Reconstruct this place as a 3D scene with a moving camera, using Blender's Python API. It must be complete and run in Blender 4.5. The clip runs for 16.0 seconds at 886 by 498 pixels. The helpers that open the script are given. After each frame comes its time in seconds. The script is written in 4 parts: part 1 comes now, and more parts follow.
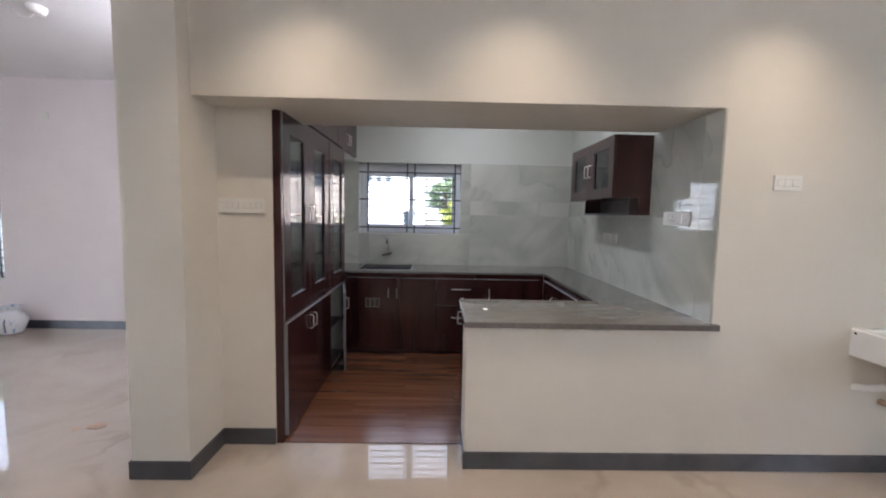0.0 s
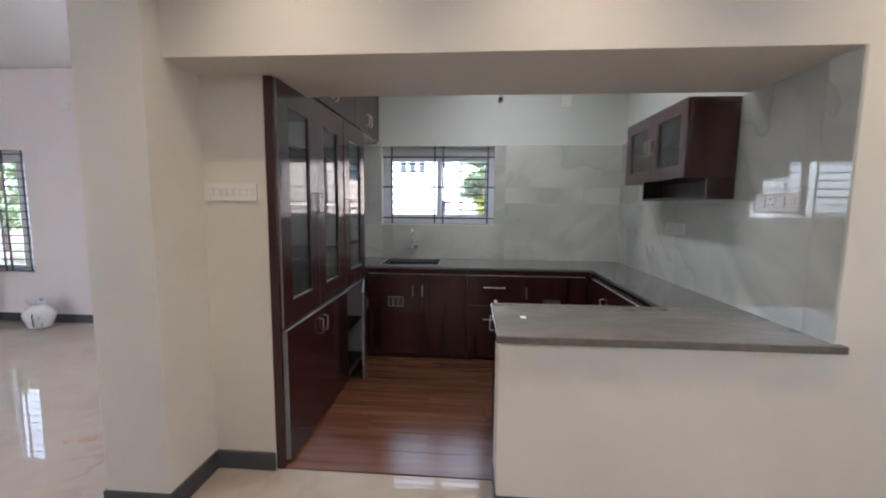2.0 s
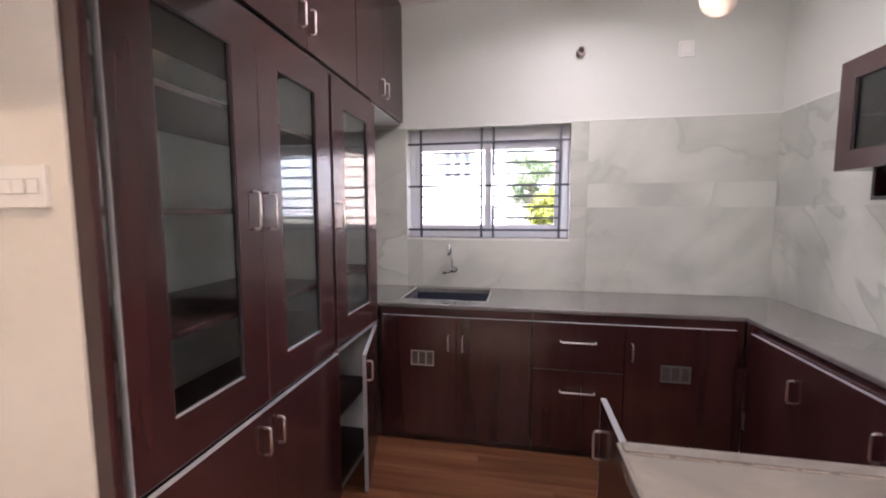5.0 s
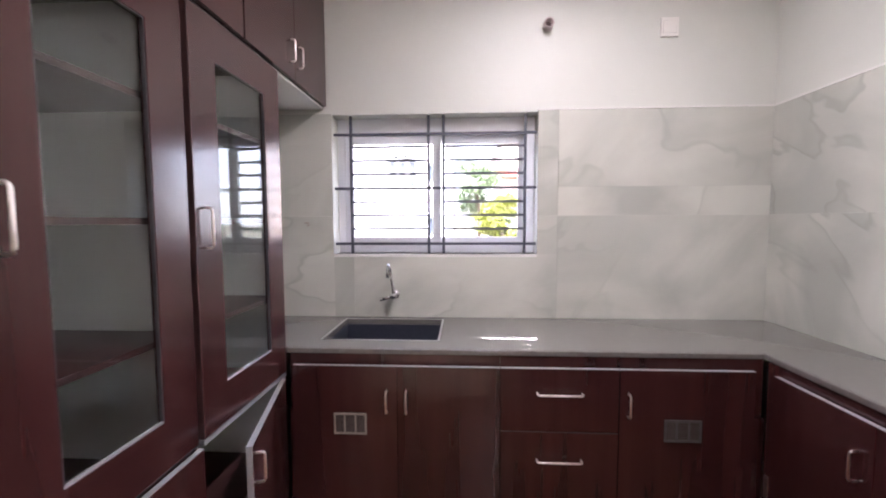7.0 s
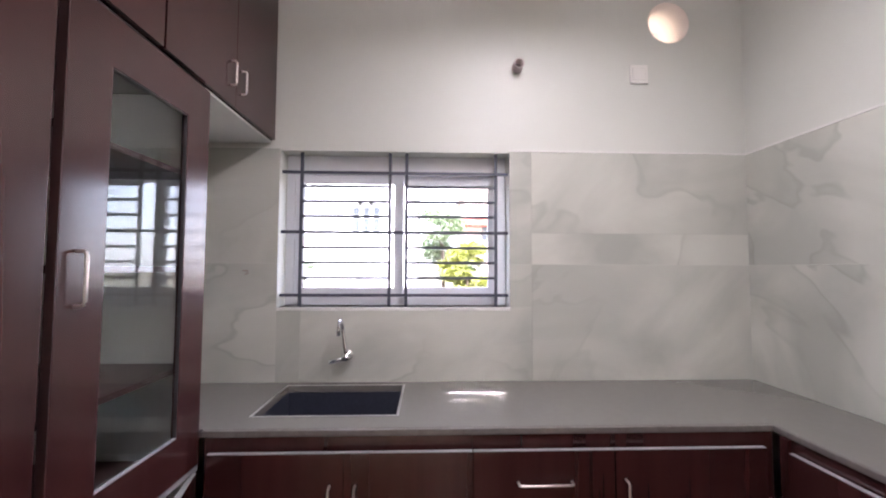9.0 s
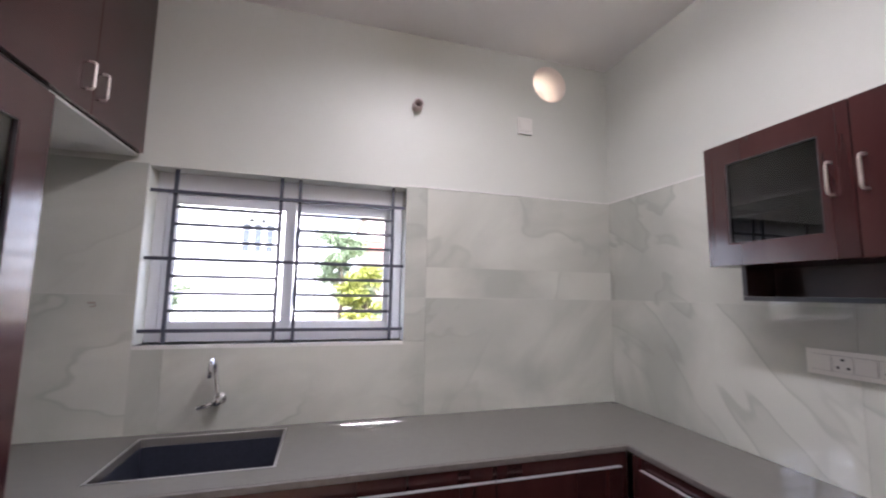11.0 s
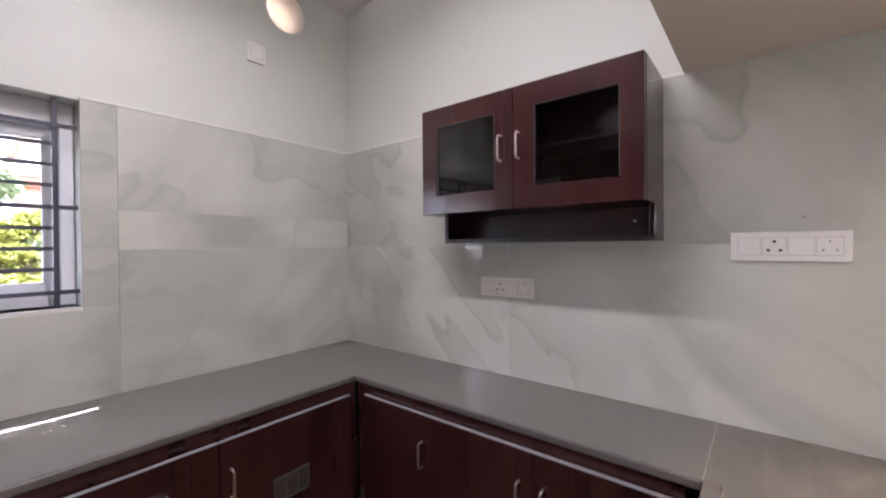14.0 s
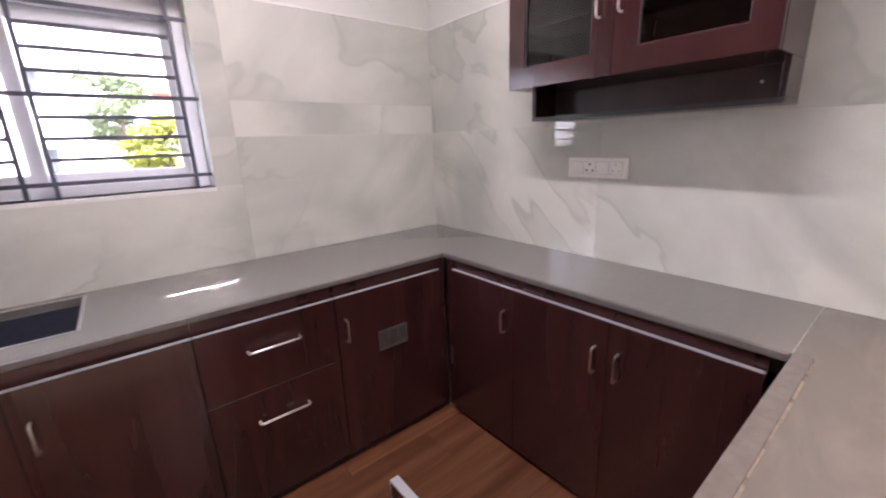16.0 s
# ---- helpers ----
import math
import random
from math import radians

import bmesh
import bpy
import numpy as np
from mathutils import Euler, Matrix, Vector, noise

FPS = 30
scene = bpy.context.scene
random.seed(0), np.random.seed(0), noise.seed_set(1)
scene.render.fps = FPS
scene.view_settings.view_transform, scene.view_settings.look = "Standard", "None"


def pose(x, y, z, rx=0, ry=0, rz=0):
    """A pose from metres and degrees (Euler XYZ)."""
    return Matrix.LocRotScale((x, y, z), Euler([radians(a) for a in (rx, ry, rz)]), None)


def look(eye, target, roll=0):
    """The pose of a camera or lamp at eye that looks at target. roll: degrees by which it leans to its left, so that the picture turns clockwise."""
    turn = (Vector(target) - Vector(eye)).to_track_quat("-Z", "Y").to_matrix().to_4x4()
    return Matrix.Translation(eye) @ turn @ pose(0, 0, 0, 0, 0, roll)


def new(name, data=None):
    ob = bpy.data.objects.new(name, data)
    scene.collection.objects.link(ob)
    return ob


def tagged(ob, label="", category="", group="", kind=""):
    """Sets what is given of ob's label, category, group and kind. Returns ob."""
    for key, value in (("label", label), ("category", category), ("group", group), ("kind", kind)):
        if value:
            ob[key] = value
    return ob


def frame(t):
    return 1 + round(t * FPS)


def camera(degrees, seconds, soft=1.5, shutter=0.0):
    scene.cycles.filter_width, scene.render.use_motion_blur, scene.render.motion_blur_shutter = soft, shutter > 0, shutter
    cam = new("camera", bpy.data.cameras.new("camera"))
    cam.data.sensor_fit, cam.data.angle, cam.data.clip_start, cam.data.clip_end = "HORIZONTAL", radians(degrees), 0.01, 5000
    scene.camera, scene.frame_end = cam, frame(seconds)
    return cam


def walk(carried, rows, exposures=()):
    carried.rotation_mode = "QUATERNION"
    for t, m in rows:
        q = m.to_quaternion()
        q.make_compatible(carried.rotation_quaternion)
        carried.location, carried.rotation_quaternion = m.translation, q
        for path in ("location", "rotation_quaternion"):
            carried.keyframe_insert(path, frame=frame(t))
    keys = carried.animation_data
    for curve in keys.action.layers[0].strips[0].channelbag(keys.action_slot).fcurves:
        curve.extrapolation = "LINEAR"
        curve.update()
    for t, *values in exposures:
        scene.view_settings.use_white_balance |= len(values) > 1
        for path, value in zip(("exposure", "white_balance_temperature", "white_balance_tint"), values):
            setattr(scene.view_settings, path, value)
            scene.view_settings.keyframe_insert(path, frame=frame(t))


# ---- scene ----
cam = camera(96.0, 16.0, soft=2.0, shutter=0.4)
EXPOSURE = [(0.0, 2.66, 5850, 10.5), (2.0, 2.67, 5850, 10), (3.0, 2.84, 6000, 13), (5.5, 3.66, 6350, 23), (7.0, 3.74, 6300, 23), (8.5, 3.60, 6300, 22.5),
            (11.0, 3.26, 6150, 20), (12.5, 3.12, 6200, 20), (14.5, 3.36, 6300, 21), (15.5, 3.66, 6450, 24), (16.0, 3.74, 6450, 27.5)]
PATH = [
    (0, (0.245, 0.488, 1.457), (0.278, 2.481, 1.292), 1.1),
    (0.5, (0.262, 0.487, 1.448), (0.291, 2.477, 1.25), 0.8),
    (1, (0.276, 0.535, 1.443), (0.291, 2.524, 1.232), 0.7),
    (1.5, (0.288, 0.732, 1.431), (0.231, 2.721, 1.227), 0.5),
    (2, (0.295, 0.956, 1.431), (0.151, 2.94, 1.221), 0.5),
    (2.5, (0.389, 1.175, 1.428), (0.118, 3.146, 1.218), 0.3),
    (3, (0.401, 1.342, 1.424), (0.039, 3.298, 1.215), 0.3),
    (3.2, (0.381, 1.422, 1.409), (-0.017, 3.372, 1.209), 0.1),
    (5.5, (0.127, 2.443, 1.444), (-0.215, 4.406, 1.275), -0.4),
    (6, (0.107, 2.606, 1.434), (-0.175, 4.581, 1.287), -0.4),
    (6.5, (0.113, 2.754, 1.432), (-0.08, 4.74, 1.302), -0.3),
    (7, (0.098, 2.882, 1.44), (-0.008, 4.874, 1.305), -0.2),
    (7.5, (0.036, 3.072, 1.421), (0.012, 5.069, 1.331), 0.1),
    (8, (0.034, 3.133, 1.467), (0.055, 5.131, 1.379), 0.3),
    (8.5, (0.073, 3.149, 1.444), (0.116, 5.148, 1.452), 0.2),
    (11, (0.124, 3.141, 1.501), (0.678, 5.051, 1.721), 0.9),
    (11.5, (0.156, 3.147, 1.506), (0.956, 4.969, 1.701), 1.0),
    (12, (0.169, 3.148, 1.495), (1.206, 4.848, 1.678), 1.0),
    (12.5, (0.194, 3.127, 1.493), (1.432, 4.689, 1.658), 0.7),
    (13, (0.193, 3.123, 1.49), (1.585, 4.552, 1.629), 0.4),
    (13.5, (0.191, 3.121, 1.493), (1.7, 4.432, 1.572), 0.0),
    (14, (0.185, 3.126, 1.48), (1.745, 4.378, 1.462), -0.5),
    (14.5, (0.174, 3.133, 1.462), (1.731, 4.378, 1.303), -1.0),
    (15, (0.17, 3.132, 1.44), (1.679, 4.41, 1.14), -1.4),
    (15.5, (0.163, 3.128, 1.42), (1.569, 4.478, 0.97), -1.8),
    (16, (0.156, 3.095, 1.417), (1.365, 4.601, 0.899), -2.1),
]
walk(cam, [(t, look(eye, target, roll)) for t, eye, target, roll in PATH], EXPOSURE)

# ---- world, sun and lamps ----
world = bpy.data.worlds.new("sky")
scene.world = world
world.use_nodes = True
wn = world.node_tree
sky = wn.nodes.new("ShaderNodeTexSky")
sky.sky_type = "NISHITA"
sky.sun_disc = False
sky.sun_elevation, sky.sun_rotation = radians(48), radians(180)
sky.dust_density = 2.0
# bright white haze over the blue
haze = wn.nodes.new("ShaderNodeMix")
haze.data_type, haze.blend_type = "RGBA", "ADD"
haze.inputs[0].default_value = 1.0
haze.inputs[7].default_value = (8.5, 8.6, 8.9, 1)
wn.links.new(sky.outputs[0], haze.inputs[6])
wn.links.new(haze.outputs[2], wn.nodes["Background"].inputs[0])
wn.nodes["Background"].inputs[1].default_value = 0.15


def lamp(name, kind, power, colour, m, **settings):
    data = bpy.data.lights.new(name, kind)
    data.energy, data.color = power, colour
    if kind == "AREA":
        data.shape, data.size, data.size_y = "RECTANGLE", settings["size"], settings["size_y"]
        data.spread = radians(164)
    if kind == "SPOT":
        data.spot_size, data.spot_blend, data.shadow_soft_size = radians(settings.get("cone", 90)), 1.0, 0.03
    if kind == "SUN":
        data.angle = radians(3)
    ob = new(name, data)
    ob.matrix_world = m
    return ob


lamp("sun", "SUN", 4.4, (1.0, 0.94, 0.86), look((0, 0, 20), (0.0, 12.9, 5.6)))
LAMP = (0.58, 3.98, 2.918)                # the batten light on the kitchen ceiling
lamp("batten_light_beam", "AREA", 2.4, (0.97, 0.94, 0.945), pose(LAMP[0], LAMP[1], LAMP[2] - 0.008), size=0.04, size_y=1.04)
for sx in (-0.45, 0.68, 2.05):
    lamp("downlight_beam", "SPOT", 10.5, (1.0, 0.76, 0.54), look((sx, 2.22, 2.94), (sx, 2.24, 1.9)), cone=100)

# ---- materials ----
def material(name):
    m = bpy.data.materials.new(name)
    m.use_nodes = True
    return m, m.node_tree.nodes, m.node_tree.links, m.node_tree.nodes["Principled BSDF"]


def ramp(nodes, links, source, low, high, c0, c1):
    r = nodes.new("ShaderNodeValToRGB")
    r.color_ramp.elements[0].position, r.color_ramp.elements[1].position = low, high
    r.color_ramp.elements[0].color, r.color_ramp.elements[1].color = (*c0, 1), (*c1, 1)
    links.new(source, r.inputs[0])
    return r.outputs[0]


def coords(nodes, links, scale=(1, 1, 1), shift=False, turn=(0, 0, 0)):
    """World-size coordinates; with shift, every object gets its own stretch of the pattern."""
    g = nodes.new("ShaderNodeNewGeometry")
    mp = nodes.new("ShaderNodeMapping")
    mp.vector_type = "TEXTURE" if any(turn) else "POINT"
    mp.inputs["Scale"].default_value = [1 / v for v in scale] if any(turn) else scale
    mp.inputs["Rotation"].default_value = turn
    links.new(g.outputs["Position"], mp.inputs["Vector"])
    if shift:
        info = nodes.new("ShaderNodeObjectInfo")
        mul = nodes.new("ShaderNodeMath")
        mul.operation = "MULTIPLY"
        mul.inputs[1].default_value = 37.0
        links.new(info.outputs["Random"], mul.inputs[0])
        links.new(mul.outputs[0], mp.inputs["Location"])
    return mp.outputs[0]


def noise_tex(nodes, links, vec, scale, detail=4, rough=0.55, distort=0.0):
    n = nodes.new("ShaderNodeTexNoise")
    n.inputs["Scale"].default_value, n.inputs["Detail"].default_value = scale, detail
    n.inputs["Roughness"].default_value, n.inputs["Distortion"].default_value = rough, distort
    links.new(vec, n.inputs["Vector"])
    return n.outputs["Fac"]


def add_bump(nodes, links, bsdf, height, strength, distance=0.01):
    b = nodes.new("ShaderNodeBump")
    b.inputs["Strength"].default_value, b.inputs["Distance"].default_value = strength, distance
    links.new(height, b.inputs["Height"])
    links.new(b.outputs[0], bsdf.inputs["Normal"])


def plain(name, c0, c1, rough, scale=3.0, bump=0.0, bump_scale=60.0, metal=0.0, coat=0.0):
    m, n, l, b = material(name)
    v = coords(n, l)
    l.new(ramp(n, l, noise_tex(n, l, v, scale), 0.3, 0.7, c0, c1), b.inputs["Base Color"])
    b.inputs["Roughness"].default_value, b.inputs["Metallic"].default_value = rough, metal
    b.inputs["Coat Weight"].default_value, b.inputs["Coat Roughness"].default_value = coat, 0.08
    if bump:
        add_bump(n, l, b, noise_tex(n, l, v, bump_scale, 3), bump, 0.004)
    return m


def laminate(name, c0, c1, grain, rough):
    """Wood laminate with its grain along the axis that has the small scale."""
    m, n, l, b = material(name)
    v = coords(n, l, grain, True)
    fine = noise_tex(n, l, v, 1.0, 4, 0.5, 0.1)
    l.new(ramp(n, l, fine, 0.32, 0.72, c0, c1), b.inputs["Base Color"])
    wear = noise_tex(n, l, coords(n, l), 1.6, 2)
    l.new(ramp(n, l, wear, 0.2, 0.8, (rough - 0.03,) * 3, (rough + 0.06,) * 3), b.inputs["Roughness"])
    soft = ramp(n, l, noise_tex(n, l, coords(n, l, [g * 0.22 for g in grain], True), 1.0, 2), 0.3, 0.7, (0.82,) * 3, (1.12,) * 3)
    tone = n.new("ShaderNodeMix")
    tone.data_type, tone.blend_type = "RGBA", "MULTIPLY"
    tone.inputs[0].default_value = 1.0
    l.new(b.inputs["Base Color"].links[0].from_socket, tone.inputs[6])
    l.new(soft, tone.inputs[7])
    l.new(tone.outputs[2], b.inputs["Base Color"])
    add_bump(n, l, b, fine, 0.03, 0.002)
    return m


def marble(name, base, cloud, vein, rough, scale, shift, vein_amount, turn=(0, 0, 0), stretch=(1, 1, 1)):
    m, n, l, b = material(name)
    v = coords(n, l, stretch, shift, turn)
    body = ramp(n, l, noise_tex(n, l, v, scale, 5, 0.55, 0.8), 0.35, 0.7, base, cloud)
    w = noise_tex(n, l, v, scale * 0.75, 4, 0.55, 0.45)
    dist = n.new("ShaderNodeMath")
    dist.operation = "SUBTRACT"
    dist.inputs[1].default_value = 0.5
    l.new(w, dist.inputs[0])
    ab = n.new("ShaderNodeMath")
    ab.operation = "ABSOLUTE"
    l.new(dist.outputs[0], ab.inputs[0])
    mask = ramp(n, l, ab.outputs[0], 0.0, 0.030, (vein_amount,) * 3, (0, 0, 0))
    patch = ramp(n, l, noise_tex(n, l, v, scale * 0.7, 2), 0.46, 0.62, (0, 0, 0), (1, 1, 1))
    mul = n.new("ShaderNodeMath")
    mul.operation = "MULTIPLY"
    l.new(mask, mul.inputs[0])
    l.new(patch, mul.inputs[1])
    mix = n.new("ShaderNodeMix")
    mix.data_type = "RGBA"
    l.new(mul.outputs[0], mix.inputs[0])
    l.new(body, mix.inputs[6])
    mix.inputs[7].default_value = (*vein, 1)
    l.new(mix.outputs[2], b.inputs["Base Color"])
    l.new(ramp(n, l, noise_tex(n, l, v, 7.0, 4), 0.3, 0.8, (rough,) * 3, (rough + 0.012,) * 3), b.inputs["Roughness"])
    b.inputs["Specular IOR Level"].default_value = 0.5
    return m


def veined_tile(name):
    """Polished pale grey-green tile: soft clouds, and a few long rising veins with a smoky flank."""
    m, n, l, b = material(name)
    v = coords(n, l, (0.75, 0.75, 1.35), True, (0.5, -0.6, 0.35))
    body = ramp(n, l, noise_tex(n, l, v, 1.3, 4, 0.5, 0.9), 0.38, 0.64, (0.595, 0.60, 0.54), (0.425, 0.435, 0.39))
    line = noise_tex(n, l, v, 0.95, 4, 0.5, 0.45)
    flank = n.new("ShaderNodeValToRGB")
    stops = flank.color_ramp.elements
    stops[0].position, stops[0].color = 0.488, (0, 0, 0, 1)
    stops[1].position, stops[1].color = 0.60, (0, 0, 0, 1)
    for at, level in ((0.4965, 0.42), (0.5012, 0.38), (0.508, 0.20)):
        e = stops.new(at)
        e.color = (level, level, level, 1)
    l.new(line, flank.inputs[0])
    patch = ramp(n, l, noise_tex(n, l, v, 0.9, 2), 0.38, 0.54, (0.04,) * 3, (1, 1, 1))
    mul = n.new("ShaderNodeMath")
    mul.operation = "MULTIPLY"
    l.new(flank.outputs[0], mul.inputs[0])
    l.new(patch, mul.inputs[1])
    mix = n.new("ShaderNodeMix")
    mix.data_type = "RGBA"
    l.new(mul.outputs[0], mix.inputs[0])
    l.new(body, mix.inputs[6])
    mix.inputs[7].default_value = (0.27, 0.28, 0.24, 1)
    l.new(mix.outputs[2], b.inputs["Base Color"])
    l.new(ramp(n, l, noise_tex(n, l, v, 7.0, 4), 0.3, 0.8, (0.004,) * 3, (0.014,) * 3), b.inputs["Roughness"])
    b.inputs["Specular IOR Level"].default_value = 0.75
    return m


def clear_glass(name, tint, base):
    m, n, l, b = material(name)
    out = n["Material Output"]
    n.remove(b)
    t, g, f, mix = n.new("ShaderNodeBsdfTransparent"), n.new("ShaderNodeBsdfGlossy"), n.new("ShaderNodeLayerWeight"), n.new("ShaderNodeMixShader")
    power, gain = n.new("ShaderNodeMath"), n.new("ShaderNodeMath")
    power.operation, power.inputs[1].default_value = "POWER", 5.0
    gain.operation, gain.inputs[1].default_value, gain.inputs[2].default_value = "MULTIPLY_ADD", 0.9, base
    t.inputs[0].default_value = (*tint, 1)
    g.inputs["Roughness"].default_value = 0.01
    l.new(f.outputs["Facing"], power.inputs[0])
    l.new(power.outputs[0], gain.inputs[0])
    l.new(gain.outputs[0], mix.inputs[0])
    l.new(t.outputs[0], mix.inputs[1])
    l.new(g.outputs[0], mix.inputs[2])
    l.new(mix.outputs[0], out.inputs[0])
    return m


def glow(name, colour, strength):
    m, n, l, b = material(name)
    b.inputs["Emission Color"].default_value = (*colour, 1)
    b.inputs["Emission Strength"].default_value = strength
    return m


PAINT = plain("wall_paint", (0.69, 0.645, 0.567), (0.73, 0.685, 0.607), 0.55, 1.5, 0.12, 55)
PAINT_K = plain("kitchen_paint", (0.59, 0.60, 0.55), (0.625, 0.635, 0.585), 0.5, 1.5, 0.12, 55)
PAINT_H = plain("hall_paint", (0.73, 0.665, 0.665), (0.77, 0.705, 0.705), 0.55, 1.5, 0.1, 55)
CEIL = plain("ceiling_paint", (0.78, 0.77, 0.76), (0.82, 0.81, 0.80), 0.45, 2.0, 0.06, 40)
TILE = veined_tile("marble_tile")
GROUT = plain("white_grout", (0.68, 0.67, 0.64), (0.74, 0.73, 0.70), 0.8, 20)
FLOOR = marble("beige_floor_tile", (0.50, 0.435, 0.37), (0.42, 0.36, 0.30), (0.27, 0.22, 0.18), 0.012, 1.3, False, 0.5)
GRANITE = plain("grey_granite", (0.155, 0.147, 0.136), (0.162, 0.154, 0.142), 0.004, 45.0)
GRANITE.node_tree.nodes["Principled BSDF"].inputs["Specular IOR Level"].default_value = 0.7


def dusty_granite():
    """The same stone under a film of dust and wiped smears."""
    m, n, l, b = material("dusty_granite")
    v = coords(n, l, (1, 2.2, 1))
    smear = noise_tex(n, l, v, 2.6, 5, 0.6, 1.2)
    l.new(ramp(n, l, smear, 0.40, 0.72, (0.150, 0.140, 0.128), (0.205, 0.185, 0.165)), b.inputs["Base Color"])
    l.new(ramp(n, l, smear, 0.36, 0.60, (0.006,) * 3, (0.20,) * 3), b.inputs["Roughness"])
    return m


DUSTY = dusty_granite()
NOSING = plain("granite_edge", (0.13, 0.118, 0.110), (0.165, 0.150, 0.140), 0.15, 40.0)
RIM = plain("cut_granite", (0.20, 0.19, 0.18), (0.25, 0.24, 0.23), 0.3, 60.0)
DIRT = plain("dried_cement", (0.17, 0.145, 0.125), (0.25, 0.21, 0.18), 0.8, 60.0)
SKIRT = plain("grey_skirting", (0.060, 0.062, 0.070), (0.085, 0.087, 0.095), 0.25, 6.0)
WOOD = laminate("maroon_laminate", (0.038, 0.0118, 0.0117), (0.051, 0.0168, 0.0160), (13, 13, 0.6), 0.185)
WOOD.node_tree.nodes["Principled BSDF"].inputs["Specular IOR Level"].default_value = 0.7
WOOD_IN = laminate("dark_shelf_laminate", (0.034, 0.014, 0.014), (0.056, 0.023, 0.022), (3, 12, 12), 0.4)
EDGING = plain("grey_edge_band", (0.24, 0.24, 0.25), (0.30, 0.30, 0.31), 0.35, 12.0)
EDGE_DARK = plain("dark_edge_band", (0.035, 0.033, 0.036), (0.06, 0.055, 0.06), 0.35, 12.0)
LINING = plain("white_lining", (0.68, 0.69, 0.67), (0.74, 0.75, 0.73), 0.4, 3.0)
PLANK = laminate("wood_floor", (0.115, 0.043, 0.021), (0.205, 0.088, 0.043), (1.2, 20, 20), 0.19)
PLANK.node_tree.nodes["Principled BSDF"].inputs["Specular IOR Level"].default_value = 0.8
STEEL = plain("brushed_steel", (0.74, 0.71, 0.68), (0.80, 0.77, 0.74), 0.32, 40.0, metal=1.0)
CHROME = plain("chrome", (0.78, 0.78, 0.80), (0.84, 0.84, 0.86), 0.07, 10.0, metal=1.0)
VENT = plain("dull_aluminium", (0.34, 0.29, 0.25), (0.42, 0.37, 0.32), 0.5, 30.0, metal=0.5)
VENT_DARK = plain("dark_aluminium", (0.12, 0.11, 0.11), (0.16, 0.15, 0.15), 0.4, 30.0, metal=0.5)
VENT_SLAT = plain("vent_slats", (0.085, 0.070, 0.062), (0.12, 0.10, 0.09), 0.5, 30.0, metal=0.3)
SINK = plain("dark_sink_composite", (0.026, 0.029, 0.044), (0.036, 0.040, 0.058), 0.35, 60.0)
PLASTIC = plain("white_plastic", (0.74, 0.72, 0.68), (0.78, 0.76, 0.72), 0.3, 8.0)
SHADOWLINE = plain("plug_grey_and_gap_shade", (0.28, 0.27, 0.25), (0.33, 0.32, 0.30), 0.5, 8.0)
SOCKET = plain("socket_hole", (0.02, 0.02, 0.02), (0.03, 0.03, 0.03), 0.6, 8.0)
UPVC = plain("white_upvc", (0.78, 0.80, 0.84), (0.81, 0.83, 0.86), 0.35, 6.0)
IRON = plain("painted_iron", (0.050, 0.056, 0.080), (0.070, 0.076, 0.102), 0.45, 20.0)
GLASS = clear_glass("cabinet_glass", (0.92, 0.95, 0.94), 0.055)
GLASS_DARK = clear_glass("smoked_cabinet_glass", (0.50, 0.52, 0.53), 0.085)
PANE = clear_glass("window_glass", (0.64, 0.65, 0.67), 0.02)
PLATE = plain("cream_switch_plastic", (0.81, 0.79, 0.74), (0.84, 0.82, 0.77), 0.25, 8.0)
PVC = plain("pvc_pipe", (0.50, 0.42, 0.40), (0.58, 0.50, 0.48), 0.45, 20.0)
PEACH = plain("peach_paint", (0.87, 0.77, 0.70), (0.89, 0.80, 0.74), 0.5, 8.0)
CERAMIC = plain("white_ceramic", (0.78, 0.77, 0.76), (0.82, 0.81, 0.80), 0.12, 4.0)
DOORWOOD = laminate("teak_door", (0.24, 0.125, 0.095), (0.34, 0.20, 0.155), (14, 14, 1.2), 0.35)
PAPER = plain("brown_paper", (0.34, 0.23, 0.16), (0.46, 0.33, 0.24), 0.8, 30.0)
GRASS = plain("dry_ground", (0.16, 0.15, 0.10), (0.24, 0.21, 0.15), 0.9, 0.8)
FACADE = plain("white_facade", (0.74, 0.75, 0.76), (0.80, 0.80, 0.80), 0.7, 0.6)
FACADE_B = plain("beige_facade", (0.62, 0.50, 0.42), (0.70, 0.58, 0.50), 0.7, 0.6)
ROOF_RED = plain("red_parapet", (0.45, 0.10, 0.07), (0.55, 0.14, 0.10), 0.7, 3.0)
FAR_GLASS = plain("far_window", (0.035, 0.045, 0.06), (0.06, 0.075, 0.09), 0.3, 2.0)
LEAF = plain("leaf_green", (0.17, 0.23, 0.13), (0.24, 0.31, 0.18), 0.6, 3.0)
LEAF_Y = plain("leaf_yellow", (0.24, 0.27, 0.055), (0.34, 0.36, 0.085), 0.6, 3.0)
BARK = plain("bark", (0.10, 0.07, 0.05), (0.16, 0.12, 0.09), 0.9, 8.0)
LIT = glow("lamp_diffuser", (0.96, 0.94, 0.96), 4.0)
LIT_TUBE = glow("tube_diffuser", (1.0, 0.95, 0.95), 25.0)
LIT_HALL = glow("hall_tube_diffuser", (1.0, 0.92, 0.97), 48.0)
LIT_WARM = glow("downlight_lens", (1.0, 0.75, 0.5), 2.0)


